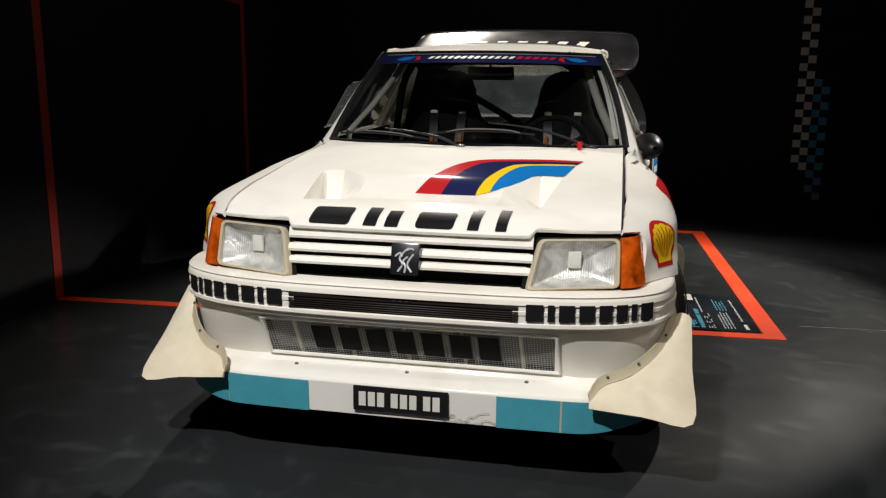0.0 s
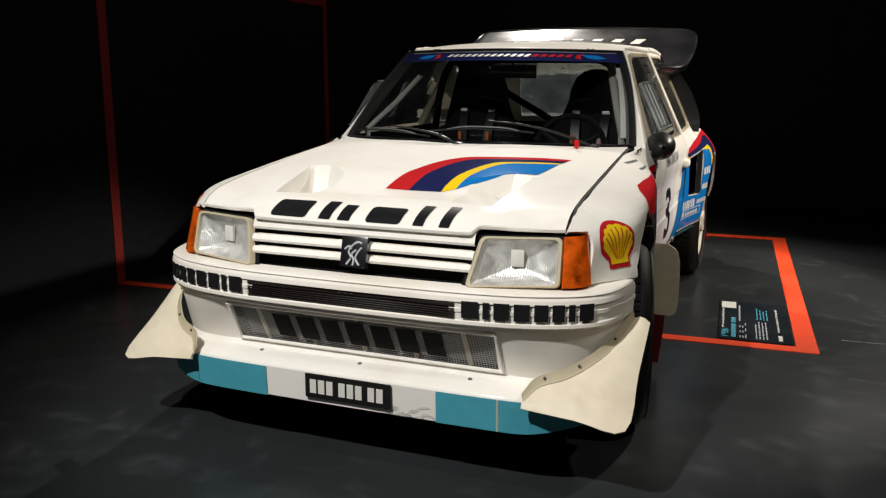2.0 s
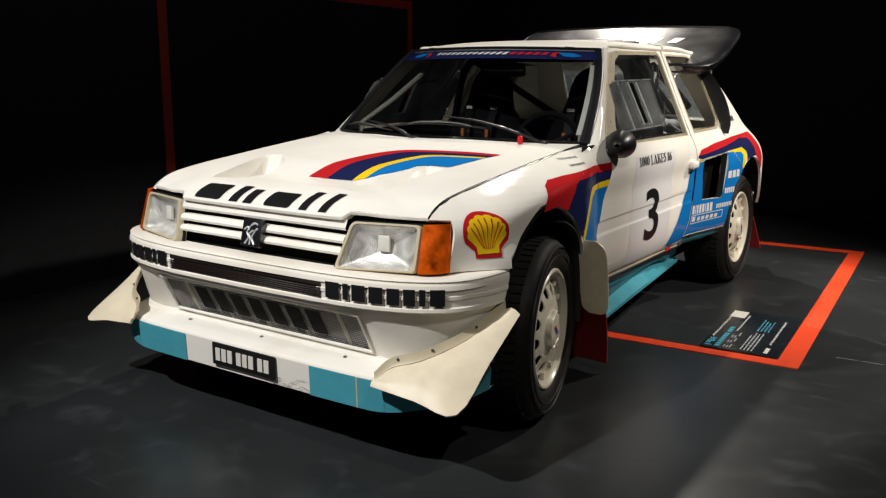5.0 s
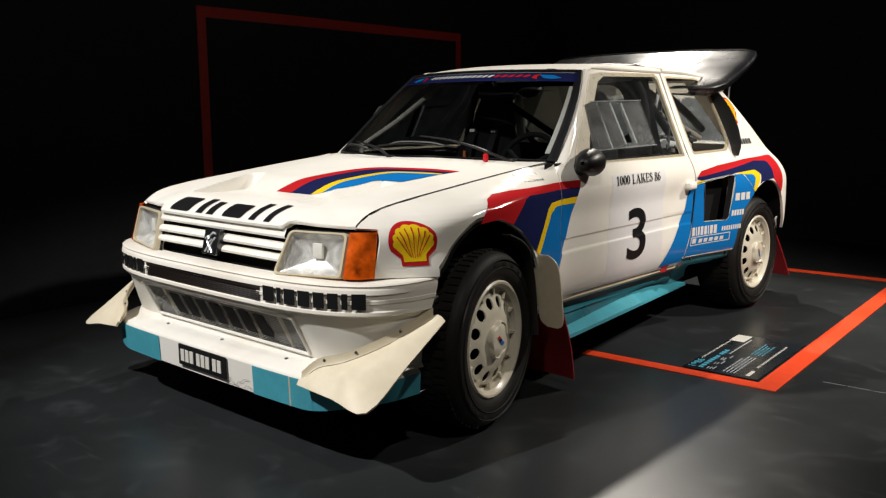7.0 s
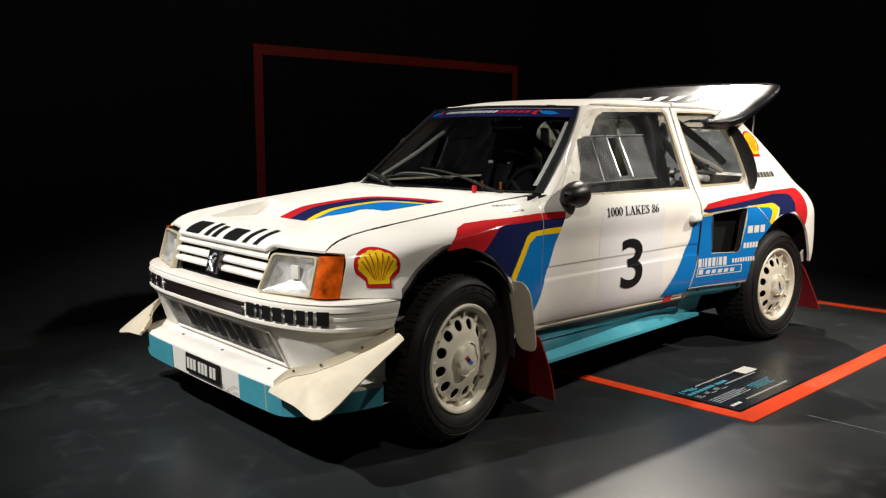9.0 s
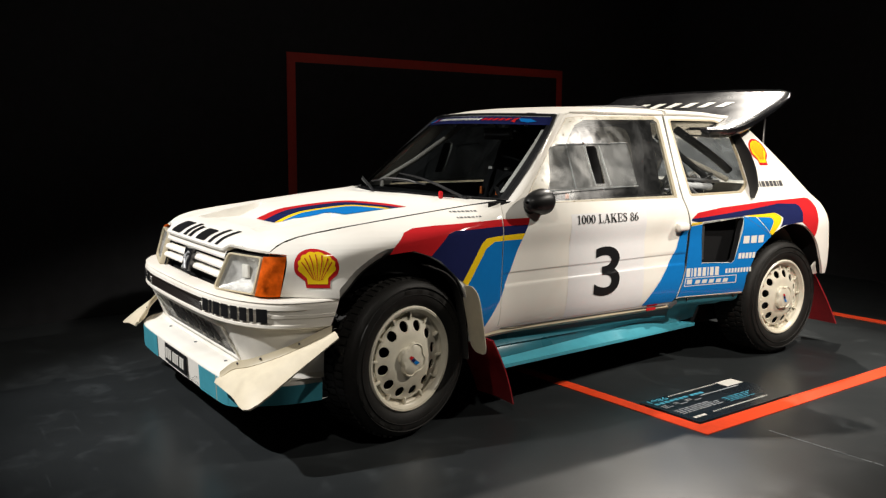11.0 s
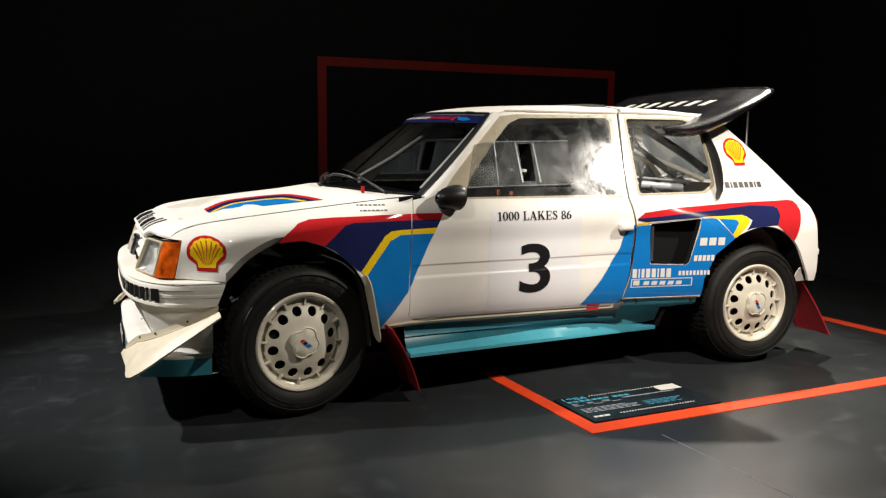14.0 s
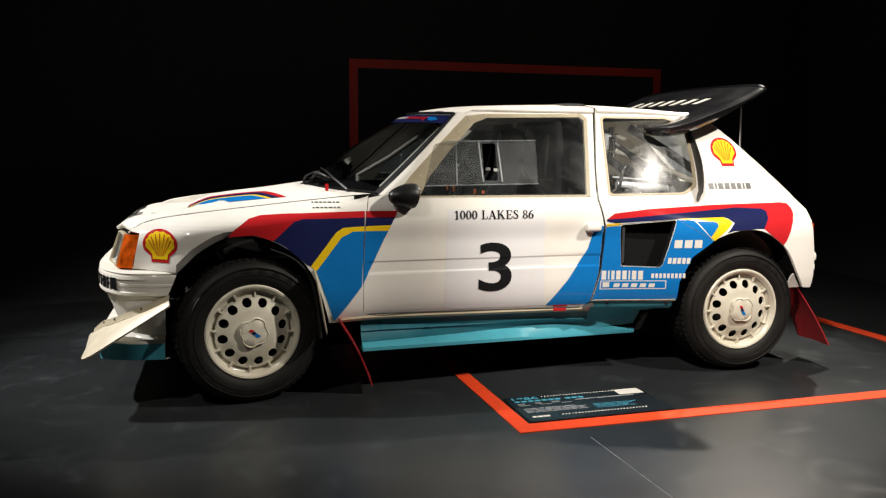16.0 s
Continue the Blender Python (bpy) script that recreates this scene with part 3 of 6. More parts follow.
MID = [(-.75, .60), (-.52, .712), (-.48, .734), (-.456, .746), (-.40, .770), (-.34, .796), (-.29, .816), (-.25, .8245), (-.2, .829), (0, .834), (.25, .822), (.45, .782), (.58, .752), (.8, .75), (1.2, .757), (1.7, .768), (1.85, .79), (2.05, .835), (2.25, .868), (2.55, .876), (2.8, .862), (2.95, .825), (3.1, .76)]
BELLY = [(.15, -.14), (.25, -.10), (.33, -.06), (.40, -.022), (.48, -.004), (.56, 0), (.66, 0), (.78, -.004), (.88, -.010), (.95, -.02)]
BELT = [(.4, .70), (.6, .716), (.75, .728), (1.2, .742), (1.75, .747), (2.4, .74), (2.7, .733), (3.0, .70)]
HOOD_EDGE = [(-.60, .745), (-.545, .775), (-.515, .793), (-.48, .818), (-.43, .838), (-.343, .855), (-.09, .885), (.17, .913), (.436, .939), (.65, .957)]
HOOD_MID = [(0, .783), (.03, .808), (.08, .830), (.2, .853), (.325, .878), (.465, .903), (.585, .919), (.675, .929), (.75, .939), (.95, .970)]
ROOF_MID = [(.90, 1.345), (1.0, 1.372), (1.13, 1.390), (1.33, 1.402), (1.6, 1.410), (1.8, 1.412), (2.1, 1.402), (2.45, 1.372)]


SWAGE = .008
SIDE_CUTS = [((0, v), (0, 1)) for v in (.574, .579, .584, .589, .625, .629, .633, .637, .641, .645)]


def side_x(y, z):
    """Half the car's width at y and z."""
    low = table(MID, y) + table(BELLY, z)
    low -= .0042 * ease(.632 + SWAGE * y, .624 + SWAGE * y, z) * ease(.570 + SWAGE * y, .577 + SWAGE * y, z) * ease(.545, .56, y) * ease(1.75, 1.735, y)
    low += ease(-.47, -.31, y) * (1 - ease(-.27, .05, y)) * (.013 + .021 * ease(.73, .62, z))
    k = ease(.72, .95, z)
    cabin = low * (1 - k) + (table(BELT, y) - (z - .93) * .49) * k
    top = table(HOOD_EDGE, y)
    u = min(1.0, max(0.0, (z - (top - .105)) / .105))
    wing = low - (low - .655) * u ** 2.7
    w = ease(.40, .62, y)
    return wing * (1 - w) + cabin * w


def hood_front(x):
    return -.605 + .09 * ease(.36, .66, abs(x))


def hood_z(x, y):
    """The bonnet's height, with the sunk air outlet in its middle."""
    mid = table(HOOD_MID, y - hood_front(x))
    edge = table(HOOD_EDGE, max(y, -.515 + (y - hood_front(x)) * 0.5) if y < -.45 else y)
    z = mid + (edge - mid) * min(1.0, (abs(x) / .655)) ** 2.6
    floor = .846 + .02 * (y + .42)
    ramp = max(0.0, z - floor) * min(1.0, max(0.0, (-.155 - y) / .135)) ** 2.2
    slant = .100 * min(1.0, max(0.0, (.365 - abs(x)) / .115))
    pocket = max(0.0, z - .800) * min(1.0, max(0.0, (-.098 - slant - y) / .055))
    side = min(1.0, max(0.0, (abs(x) - .250) / .115))
    wall = min(1.0, max(0.0, ((.403 - abs(x)) * .991 + (y + .42) * .133) / .018))
    inside = wall * min(1.0, max(0.0, (y + .446) / .016)) * side + (1 - side) * min(1.0, max(0.0, (y + .438) / .022))
    return z - (ramp * (1 - side) + pocket * side) * inside


HOOD_CUTS = [((k * v, 0), (1, 0)) for v in (.365, .250) for k in (1, -1)] + [((0, v), (0, 1)) for v in (-.446, -.430, -.153, -.098)] + [((k * .365, v), (.656, -.755 * k)) for v in (-.098, -.153) for k in (1, -1)] + [((k * v, -.42), (.991, -.133 * k)) for v in (.403, .3848) for k in (1, -1)]


def screen(u, v):
    """The windscreen: u from side to side, v from its foot to the roof."""
    foot = Vector((.665 * u, .345 + .285 * u * u, .966 - .014 * u * u))
    head = Vector((.525 * u, .925 + .115 * u * u, 1.352 - .009 * u * u))
    p = foot.lerp(head, v)
    return p + Vector((.012 * u * u * u, -.018 * (1 - u * u) + .029 * u * u, .022)) * (4 * v * (1 - v))


def roof_z(x, y):
    return table(ROOF_MID, y) - (.030 + .007 * ease(1.15, 1.0, y)) * min(1.2, abs(x) / .53) ** 2.6


def on_side(s, off=0.0):
    return lambda y, z: Vector((s * (side_x(y, z) + off), y, z))


def on_hood(off=0.0):
    return lambda x, y: Vector((x, y, hood_z(x, y) + off))


def on_roof(off=0.0):
    return lambda x, y: Vector((x, y, roof_z(x, y) + off))


UP = (0, 0, 1)
LEFT, RIGHT = 1, -1

car = thing("rally_car", "white rally hatchback with red, navy, yellow and blue stripes", "car")

# ---- wings, doors and rear quarters
ARCH_F = smooth_line([(-.300, .622, 0), (-.258, .664, 0), (-.200, .714, 0), (-.093, .768, 0), (.03, .774, 0), (.154, .728, 0), (.256, .641, 0), (.32, .526, 0), (.362, .383, 0), (.372, .345, 0)], 3)
ARCH_R = smooth_line([(2.143, .40, 0), (2.148, .50, 0), (2.21, .631, 0), (2.318, .710, 0), (2.44, .755, 0), (2.573, .763, 0), (2.673, .726, 0), (2.767, .647, 0), (2.834, .538, 0), (2.895, .445, 0)], 3)
arch_f = [(p.x, p.y) for p in ARCH_F]
arch_r = [(p.x, p.y) for p in ARCH_R]
arch_out = []
for k, (y, z) in enumerate(arch_f):
    n = Vector((y - .03, z - .36)).normalized() * .030 * ease(.14, -.12, y)
    arch_out.append((y + n.x * (0 if k == 0 else 1) - (.012 if k == 0 else 0), z + n.y * (0 if k == 0 else 1)))
hood_line = [(y, table(HOOD_EDGE, y) - .002) for y in (-.52, -.49, -.46, -.40, -.33, -.2, -.05, .1, .25, .4, .5, .57)]
WING = [(-.503, .628)] + arch_out + [(.42, .342), (.588, .372), (.5362, .39), (.5325, .62), (.5415, .80), (.5648, .935)] + hood_line[::-1] + [(-.515, .790), (-.469, .787)]
DOOR = [(.592, .372), (1.668, .366), (1.706, .405), (1.737, .55), (1.755, .79), (1.726, .925), (1.738, 1.07), (1.782, 1.372), (1.5, 1.378), (1.15, 1.362), (1.075, 1.34), (.97, 1.24), (.82, 1.085), (.66, .955), (.568, .935), (.545, .80), (.536, .62), (.540, .39)]
PANE = [(.815, .944), (1.672, .944), (1.690, 1.07), (1.722, 1.318), (1.70, 1.334), (1.20, 1.325), (1.13, 1.298), (1.0, 1.176), (.875, 1.040)]
QUARTER = [(1.712, .398)] + arch_r + [(2.955, .44), (2.965, .50), (2.965, .60), (2.950, .70), (2.938, .80), (2.930, .86), (2.866, .940), (2.727, 1.075), (2.585, 1.208), (2.46, 1.318), (2.41, 1.362), (2.1, 1.374), (1.80, 1.376), (1.748, 1.07), (1.736, .925), (1.765, .79), (1.747, .55)]
QPANE = rounded([(1.796, .940), (2.225, .944), (2.298, .985), (2.310, 1.12), (2.304, 1.308), (2.20, 1.338), (1.822, 1.338)], .022)
FRAME_OUT = [(.690, .938), (1.692, .932), (1.710, 1.07), (1.744, 1.330), (1.716, 1.352), (1.185, 1.345), (1.088, 1.334), (.940, 1.196), (.782, 1.042)]


def screw_spots(outer, inner):
    """Even places along the middle of a frame between two outlines of as many corners."""
    mid = [((a + c) / 2, (b + d) / 2) for (a, b), (c, d) in zip(outer, inner)]
    out = []
    for (a, b), (c, d) in zip(mid, mid[1:] + mid[:1]):
        n = max(1, round(math.hypot(c - a, d - b) / .11))
        out += [(a + (c - a) * k / n, b + (d - b) * k / n) for k in range(n)]
    return out


SCOOP = rounded([(1.842, .792), (2.130, .818), (2.056, .590), (2.037, .577), (1.850, .583)], .012)

SLOT = rounded([(1.142, 1.016), (1.212, 1.016), (1.222, 1.198), (1.152, 1.198)], .012)

TOP_STRIPE_RED = [(-.086, .774), (-.056, .806), (.008, .852), (.06, .866), (.162, .872), (.40, .876), (.70, .876), (.688, .846), (.56, .846), (.25, .848), (.209, .837), (.156, .789), (.115, .752), (.03, .780)]
STRIPE_NAVY = [(.115, .752), (.156, .789), (.209, .837), (.25, .848), (.56, .846), (.688, .846), (.668, .808), (.499, .804), (.436, .801), (.403, .781), (.282, .630), (.262, .640), (.162, .728)]
STRIPE_YELLOW = [(.282, .630), (.403, .781), (.436, .801), (.499, .804), (.668, .808), (.656, .781), (.485, .782), (.43, .757), (.308, .606)]
STRIPE_BLUE = [(.308, .606), (.43, .757), (.485, .782), (.656, .781), (.531, .524), (.395, .352), (.372, .42), (.350, .483)]


def clip_to(outline, lo, hi):
    """The part of a flat outline between two lines that lean back like the door's shut line."""
    for limit, keep in ((lo, 1), (hi, -1)):
        out = []
        for i, p in enumerate(outline):
            q = outline[(i + 1) % len(outline)]
            a, b = ((v[0] - .05 * (v[1] - .62) - limit) * keep for v in (p, q))
            if a >= 0:
                out.append(p)
            if a * b < 0:
                t = a / (a - b)
                out.append((p[0] + (q[0] - p[0]) * t, p[1] + (q[1] - p[1]) * t))
        outline = out
    return outline


def decal(name, outline, material, s, parent, label="", lift=.0022, holes=()):
    bm = bend(flat(outline, holes), on_side(s, lift), (s, 0, 0), 0, .02, cuts=SIDE_CUTS)
    return part(name, bm, material, parent, label)


def side_sheet(bm, y, z, s):
    """Moves flat writing to y and z on a flank; on the far flank it still reads from the front to the back."""
    for v in bm.verts:
        v.co = Vector((y + v.co.x, z + v.co.y, 0))
    return bm


def fan(cy, cz, w, h, lean=0.0, lobes=0.0):
    """Outline of a plain fan with a narrow foot and, where lobes is given, a scalloped rim."""
    pts = []
    for k in range(0, 57):
        a = math.pi * (1.14 - 1.28 * k / 56)
        f = 1 - lobes * (1 - abs(math.sin(math.pi * k / 7)))
        pts.append((cy + w * .5 * f * math.cos(a), cz + h * .06 + h * .46 * f * max(math.sin(a), -.42)))
    foot = [(cy + w * .27, cz - h * .30), (cy + w * .25, cz - h * .48), (cy - w * .25, cz - h * .48), (cy - w * .27, cz - h * .30)]
    return [(a + (b - cz) * lean, b) for a, b in pts + foot]


def fan_badge(cy, cz, w, h, s, parent, lean=0.0):
    mark = decal("fan_badge", fan(cy, cz, w, h, lean), RED, s, parent, "red and yellow fan-shaped sticker", .0024)
    decal("fan_field", fan(cy, cz + .003, w * .85, h * .84, lean, .07), YELLOW, s, mark, lift=.0036)
    for k in range(-3, 4):
        a = k * .37
        low = (cy + math.sin(a) * w * .10, cz - h * .30 + abs(k) * h * .012)
        top = (cy + math.sin(a) * w * .37, cz + h * .04 + math.cos(a) * h * .35)
        dx, dz = top[0] - low[0], top[1] - low[1]
        size = math.hypot(dx, dz)
        nx, nz = dz / size, -dx / size
        ray = [(low[0] - nx * .0008, low[1] - nz * .0008), (low[0] + nx * .0008, low[1] + nz * .0008), (top[0] + nx * .0021, top[1] + nz * .0021), (top[0] - nx * .0021, top[1] - nz * .0021)]
        decal("fan_line", [(a_ + (b_ - cz) * lean, b_) for a_, b_ in ray], RED, s, mark, lift=.0050)


for s in (LEFT, RIGHT):
    out = (s, 0, 0)
    wing = part("front_wing", bend(flat(WING), on_side(s), out, .012, .018), WHITE, car)
    decal("red_stripe", clip_to(TOP_STRIPE_RED, -1, .5318), RED, s, wing)
    decal("navy_stripe", clip_to(STRIPE_NAVY, -1, .5318), NAVY, s, wing)
    decal("yellow_stripe", clip_to(STRIPE_YELLOW, -1, .5318), YELLOW, s, wing)
    decal("blue_stripe", clip_to(STRIPE_BLUE, -1, .5318), BLUE, s, wing)
    fan_badge(-.379, .733, .152, .146, s, wing)
    for k in range(2):
        bm = bars([.008, .016, .012, .014, .018, .010, .014], .0055, .006)
        part_each("name_bar", bend(side_sheet(bm, .30, .914 - k * .021, s), on_side(s, .002), out, 0, .05), BADGE, wing)
    rows = [[Vector((s * (side_x(y, z) - .001), y, z)) for y, z in arch_out], [Vector((s * (side_x(y, z) - .004 - .022 * ease(.14, -.12, y)), y, z)) for y, z in arch_f], [Vector((s * (side_x(y, z) - .030), y, z)) for y, z in arch_f]]
    bm = loft(rows)
    face_out(bm, lambda p: Vector((s * .5, .02 - p.y, .36 - p.z)))
    part("arch_lip", thicken(bm, .004), WHITE, wing, smooth=30)

    door = part("door", bend(flat(DOOR, [PANE]), on_side(s), out, .014, .025, cuts=SIDE_CUTS), WHITE, car)
    decal("red_stripe", clip_to(TOP_STRIPE_RED, .5372, 2), RED, s, door)
    decal("navy_stripe", clip_to(STRIPE_NAVY, .5372, 2), NAVY, s, door)
    decal("yellow_stripe", clip_to(STRIPE_YELLOW, .5372, 2), YELLOW, s, door)
    decal("blue_stripe", clip_to(STRIPE_BLUE, .5372, 2), BLUE, s, door)
    decal("blue_field", [(1.47, .384), (1.576, .517), (1.676, .674), (1.713, .789), (1.7535, .789), (1.7355, .55), (1.7045, .408), (1.69, .384)], BLUE, s, door)
    decal("number_sheet", [(.94, .383), (1.455, .383), (1.440, .882), (.945, .880)], PAPER, s, door, "pale printed number sheet", .0007)
    for sign in serif_row("1000 LAKES 86", .404, .042):
        for v in sign.verts:
            v.co = on_side(s, .003 + v.co.z)(.978 + v.co.x, .832 + v.co.y)
        face_out(sign, out)
        part("letter", sign, BLACKV, door, "black printed figure or letter", 0)
    for text, y, z, w, h, bold in (("3", 1.106, .470, .170, .244, .016),):
        part_each("letter", bend(side_sheet(letters(text, w, h, bold), y, z, s), on_side(s, .003), out, 0, .04), BLACKV, door, "black printed figure or letter")
    # tan window frame with its screws, the plastic pane lies over it
    decal("window_surround", FRAME_OUT, TAN, s, door, "yellowed tan window frame", .0016, holes=[PANE])
    rows = [[Vector((s * (side_x(a, b) + off), a, b)) for a, b in PANE] for off in (.0016, -.012)]
    bm = loft(rows, closed=True)
    face_out(bm, lambda p: Vector((0, 1.28, 1.13)) - Vector((0, p.y, p.z)))
    part("window_edge", bm, TAN, door)
    for a, b in screw_spots(FRAME_OUT, PANE):
        bm = bmesh.new()
        bmesh.ops.create_uvsphere(bm, u_segments=8, v_segments=4, radius=.0042, matrix=Matrix.Translation((s * (side_x(a, b) + .004), a, b)) @ Matrix.Diagonal((.5, 1, 1, 1)))
        part("screw", bm, TRIM, door)
    pane = part("window_pane", bend(flat([(1.28 + (a - 1.28) * .99, 1.13 + (b - 1.13) * .985) for a, b in FRAME_OUT], [SLOT]), on_side(s, .0036), out, 0, .08), PLEXI, door, "scuffed clear plastic pane")
    pane.visible_shadow = False
    # wind deflector with a slot
    def lean(y, s=s):
        """The right-hand deflector stands further off at its front edge."""
        return .036 * ease(1.4, .9, y) if s == RIGHT else 0.0
    sheet = rounded([(.835, .992), (1.418, 1.0), (1.436, 1.213), (1.0, 1.207), (.905, 1.192)], .015)
    bm = flat(sheet, [SLOT])
    bm = bend(bm, lambda y, z: Vector((s * (side_x(y, z) + .012 + .018 * ease(1.1, .84, y) + lean(y)), y, z)), out, .003, .08)
    shield = part("wind_deflector", bm, SHIELD, door, "clear plastic wind deflector with a slot")
    shield.visible_shadow = False
    for y in (1.135, 1.232):
        rim = [Vector((s * (side_x(y, z) + .018 + lean(y)), y, z)) for z in (1.012, 1.11, 1.20)]
        part("slot_rim", tube(rim, .0035, 8), EDGEP, shield)
    for (ya, za), (yb, zb) in (((.835, .992), (1.418, 1.0)), ((.95, 1.205), (1.436, 1.213)), ((1.00, .995), (1.02, 1.207))):
        rim = [Vector((s * (side_x(ya + (yb - ya) * k / 3, za + (zb - za) * k / 3) + .016 + .018 * ease(1.1, .84, ya + (yb - ya) * k / 3) + lean(ya + (yb - ya) * k / 3)), ya + (yb - ya) * k / 3, za + (zb - za) * k / 3)) for k in range(4)]
        part("deflector_edge", tube(rim, .0028, 6), EDGEP, shield)
    for k in range(5):
        y, z = 1.05 + k * .085, 1.0 + .210 * (k % 2)
        bm = bmesh.new()
        bmesh.ops.create_uvsphere(bm, u_segments=8, v_segments=6, radius=.005, matrix=Matrix.Translation((s * (side_x(y, z) + .018 + lean(y)), y, z)))
        part("rivet", bm, CHROME, shield)
    # handle
    bm = box(-.020, .020, -.042, .042, -.021, .021, .018, 4)
    bm.transform(Matrix.Translation((s * (side_x(1.695, .783) + .010), 1.695, .783)))
    part("door_handle", bm, WHITE, door, "white rounded door handle")
    # red tab on the sill
    decal("red_tab", [(1.512, .372), (1.588, .374), (1.588, .384), (1.512, .384)], RED, s, door)

    quarter = part("rear_quarter", bend(flat(QUARTER, [QPANE, SCOOP]), on_side(s), out, .014, .02), WHITE, car)
    decal("blue_field", [(1.7665, .782), (1.8405, .789), (1.8485, .5815), (2.038, .5755), (2.0575, .589), (2.1315, .817), (2.221, .816), (2.321, .709), (2.21, .630), (2.148, .50), (2.145, .408), (1.7155, .406), (1.7485, .55)], BLUE, s, quarter)
    decal("red_stripe", [(1.768, .822), (1.81, .851), (2.0, .872), (2.358, .889), (2.776, .897), (2.815, .892), (2.83, .870), (2.828, .840), (2.795, .785), (2.752, .70), (2.735, .68), (2.665, .73), (2.615, .768), (2.655, .820), (2.662, .856), (2.64, .868), (2.483, .875), (2.086, .846), (1.85, .826)], RED, s, quarter)
    decal("navy_stripe", [(1.768, .812), (1.768, .822), (1.85, .826), (2.086, .846), (2.483, .875), (2.64, .868), (2.662, .856), (2.655, .820), (2.615, .768), (2.573, .768), (2.44, .760), (2.400, .750), (2.449, .80), (2.42, .822), (2.394, .830), (2.14, .8235), (1.815, .802)], NAVY, s, quarter)
    decal("yellow_stripe", [(2.145, .824), (2.394, .829), (2.424, .815), (2.435, .800), (2.411, .776), (2.328, .712), (2.306, .730), (2.355, .787), (2.350, .802), (2.33, .808), (2.225, .814)], YELLOW, s, quarter)
    decal("yellow_stripe", [(1.7665, .785), (1.836, .792), (1.842, .802), (1.768, .799)], YELLOW, s, quarter)
    decal("blue_stripe", [(2.236, .812), (2.33, .808), (2.348, .802), (2.353, .787), (2.306, .731)], BLUE, s, quarter)
    for name, y, z, widths, h, gap, slant, mat in (("white_bars", 1.752, .514, [.024, .008, .016, .022, .022, .008, .022, .024], .046, .009, 0, PLATEW), ("white_bars", 2.003, .522, [.013] * 9, .024, .007, 0, PLATEW),
                                                   ("white_bars", 1.815, .474, [.030] * 5, .020, .014, .2, PLATEW), ("white_bars", 1.760, .474, [.034], .026, .0, 0, PLATEW),
                                                   ("white_bars", 2.112, .677, [.040] * 3, .040, .012, .1, PLATEW), ("white_bars", 2.082, .596, [.018] * 5, .030, .006, .1, PLATEW),
                                                   ("grey_bars", 2.372, .968, [.028, .010, .028, .028, .026, .024, .010, .028], .030, .010, 0, BADGE)):
        part_each(name[:-1], bend(side_sheet(bars(widths, h, gap, slant), y, z, s), on_side(s, .003), out, 0, 0, 0), mat, quarter, "plain bars in place of sponsor wording")
    decal("white_outline", [(1.746, .462), (2.082, .466), (2.080, .510), (1.748, .508)], PLATEW, s, quarter, lift=.0026, holes=[[(1.751, .466), (2.077, .470), (2.075, .506), (1.753, .504)]])
    fan_badge(2.507, 1.158, .150, .150, s, quarter, -.12)
    surround = [Vector((a, b, 0)) for a, b in QPANE]
    cy, cz = 2.06, 1.14
    rows = []
    for grow, off in ((.965, -.008), (.970, .0015), (1.01, .0022), (1.022, .0008)):
        rows.append([Vector((s * (side_x(cy + (p.x - cy) * grow, cz + (p.y - cz) * grow) + off), cy + (p.x - cy) * grow, cz + (p.y - cz) * grow)) for p in surround])
    bm = loft(rows, closed=True)
    face_out(bm, out)
    part("window_surround", bm, TAN, quarter, "yellowed off-white window surround")
    pane = part("window_pane", bend(flat(QPANE), on_side(s, -.006), out, 0, .08), QPLEX, quarter, "clear plastic pane")
    pane.visible_shadow = False
    # black air scoop that stands out behind the window
    rows = []
    for k in range(19):
        f = k / 18
        z = .912 + .402 * f
        y0 = 2.288 + .020 * math.sin(math.pi * f) - .022 * ease(.12, .0, f)
        y1 = y0 + .016 + .014 * ease(.2, 0, f)
        full = math.sin(math.pi * min(1, max(0, f * .94 + .03))) ** .45
        row = [Vector((s * (side_x(y0 + .01, z) - .004), y0 + .012, z))]
        for q in range(9):
            g = q / 8
            y = y0 + (y1 - y0) * g
            row.append(Vector((s * (side_x(y, z) + .002 + .092 * full * (1 - g ** 1.8)), y, z)))
        rows.append(row)
    bm = loft(rows)
    face_out(bm, out)
    part("air_duct", thicken(bm, .004), BLACK, quarter, "black air scoop behind the window", 60)
    # dark box behind the side intake
    bm = box(-.05, .05, -.19, .19, -.15, .15)
    bm.transform(Matrix.Translation((s * .70, 1.98, .69)))
    part("intake_box", bm, MATTE, quarter, "dark side air intake")
    rim_line = [(a, b) for a, b in SCOOP]
    rows = [[Vector((s * (side_x(a, b) + o), a, b)) for a, b in rim_line] for o in (.002, -.03)]
    bm = loft(rows, closed=True)
    part("intake_lip", bm, BLACK, quarter)
    bm = box(-.004, .004, -.006, .006, -.09, .09)
    bm.transform(Matrix.Translation((s * (side_x(1.862, .69) - .01), 1.862, .69)))
    part("intake_strut", bm, STEEL, quarter)
    lip = [Vector((s * (side_x(y, z) - .004 - d), y, z)) for d in (0, .012) for y, z in arch_r]
    n = len(arch_r)
    bm = loft([lip[:n], lip[n:]])
    face_out(bm, lambda p: Vector((0, 2.53, .38)) - Vector((0, p.y, p.z)))
    part("arch_lip", thicken(bm, .004), WHITE, quarter)
    # tail lamp and its surround at the rear corner
    bm = loft([[Vector((s * x, y, z)) for z in (.655, .72, .785)] for x, y in ((.818, 2.936), (.808, 2.958), (.785, 2.975), (.60, 2.995))])
    face_out(bm, (s, 1, 0))
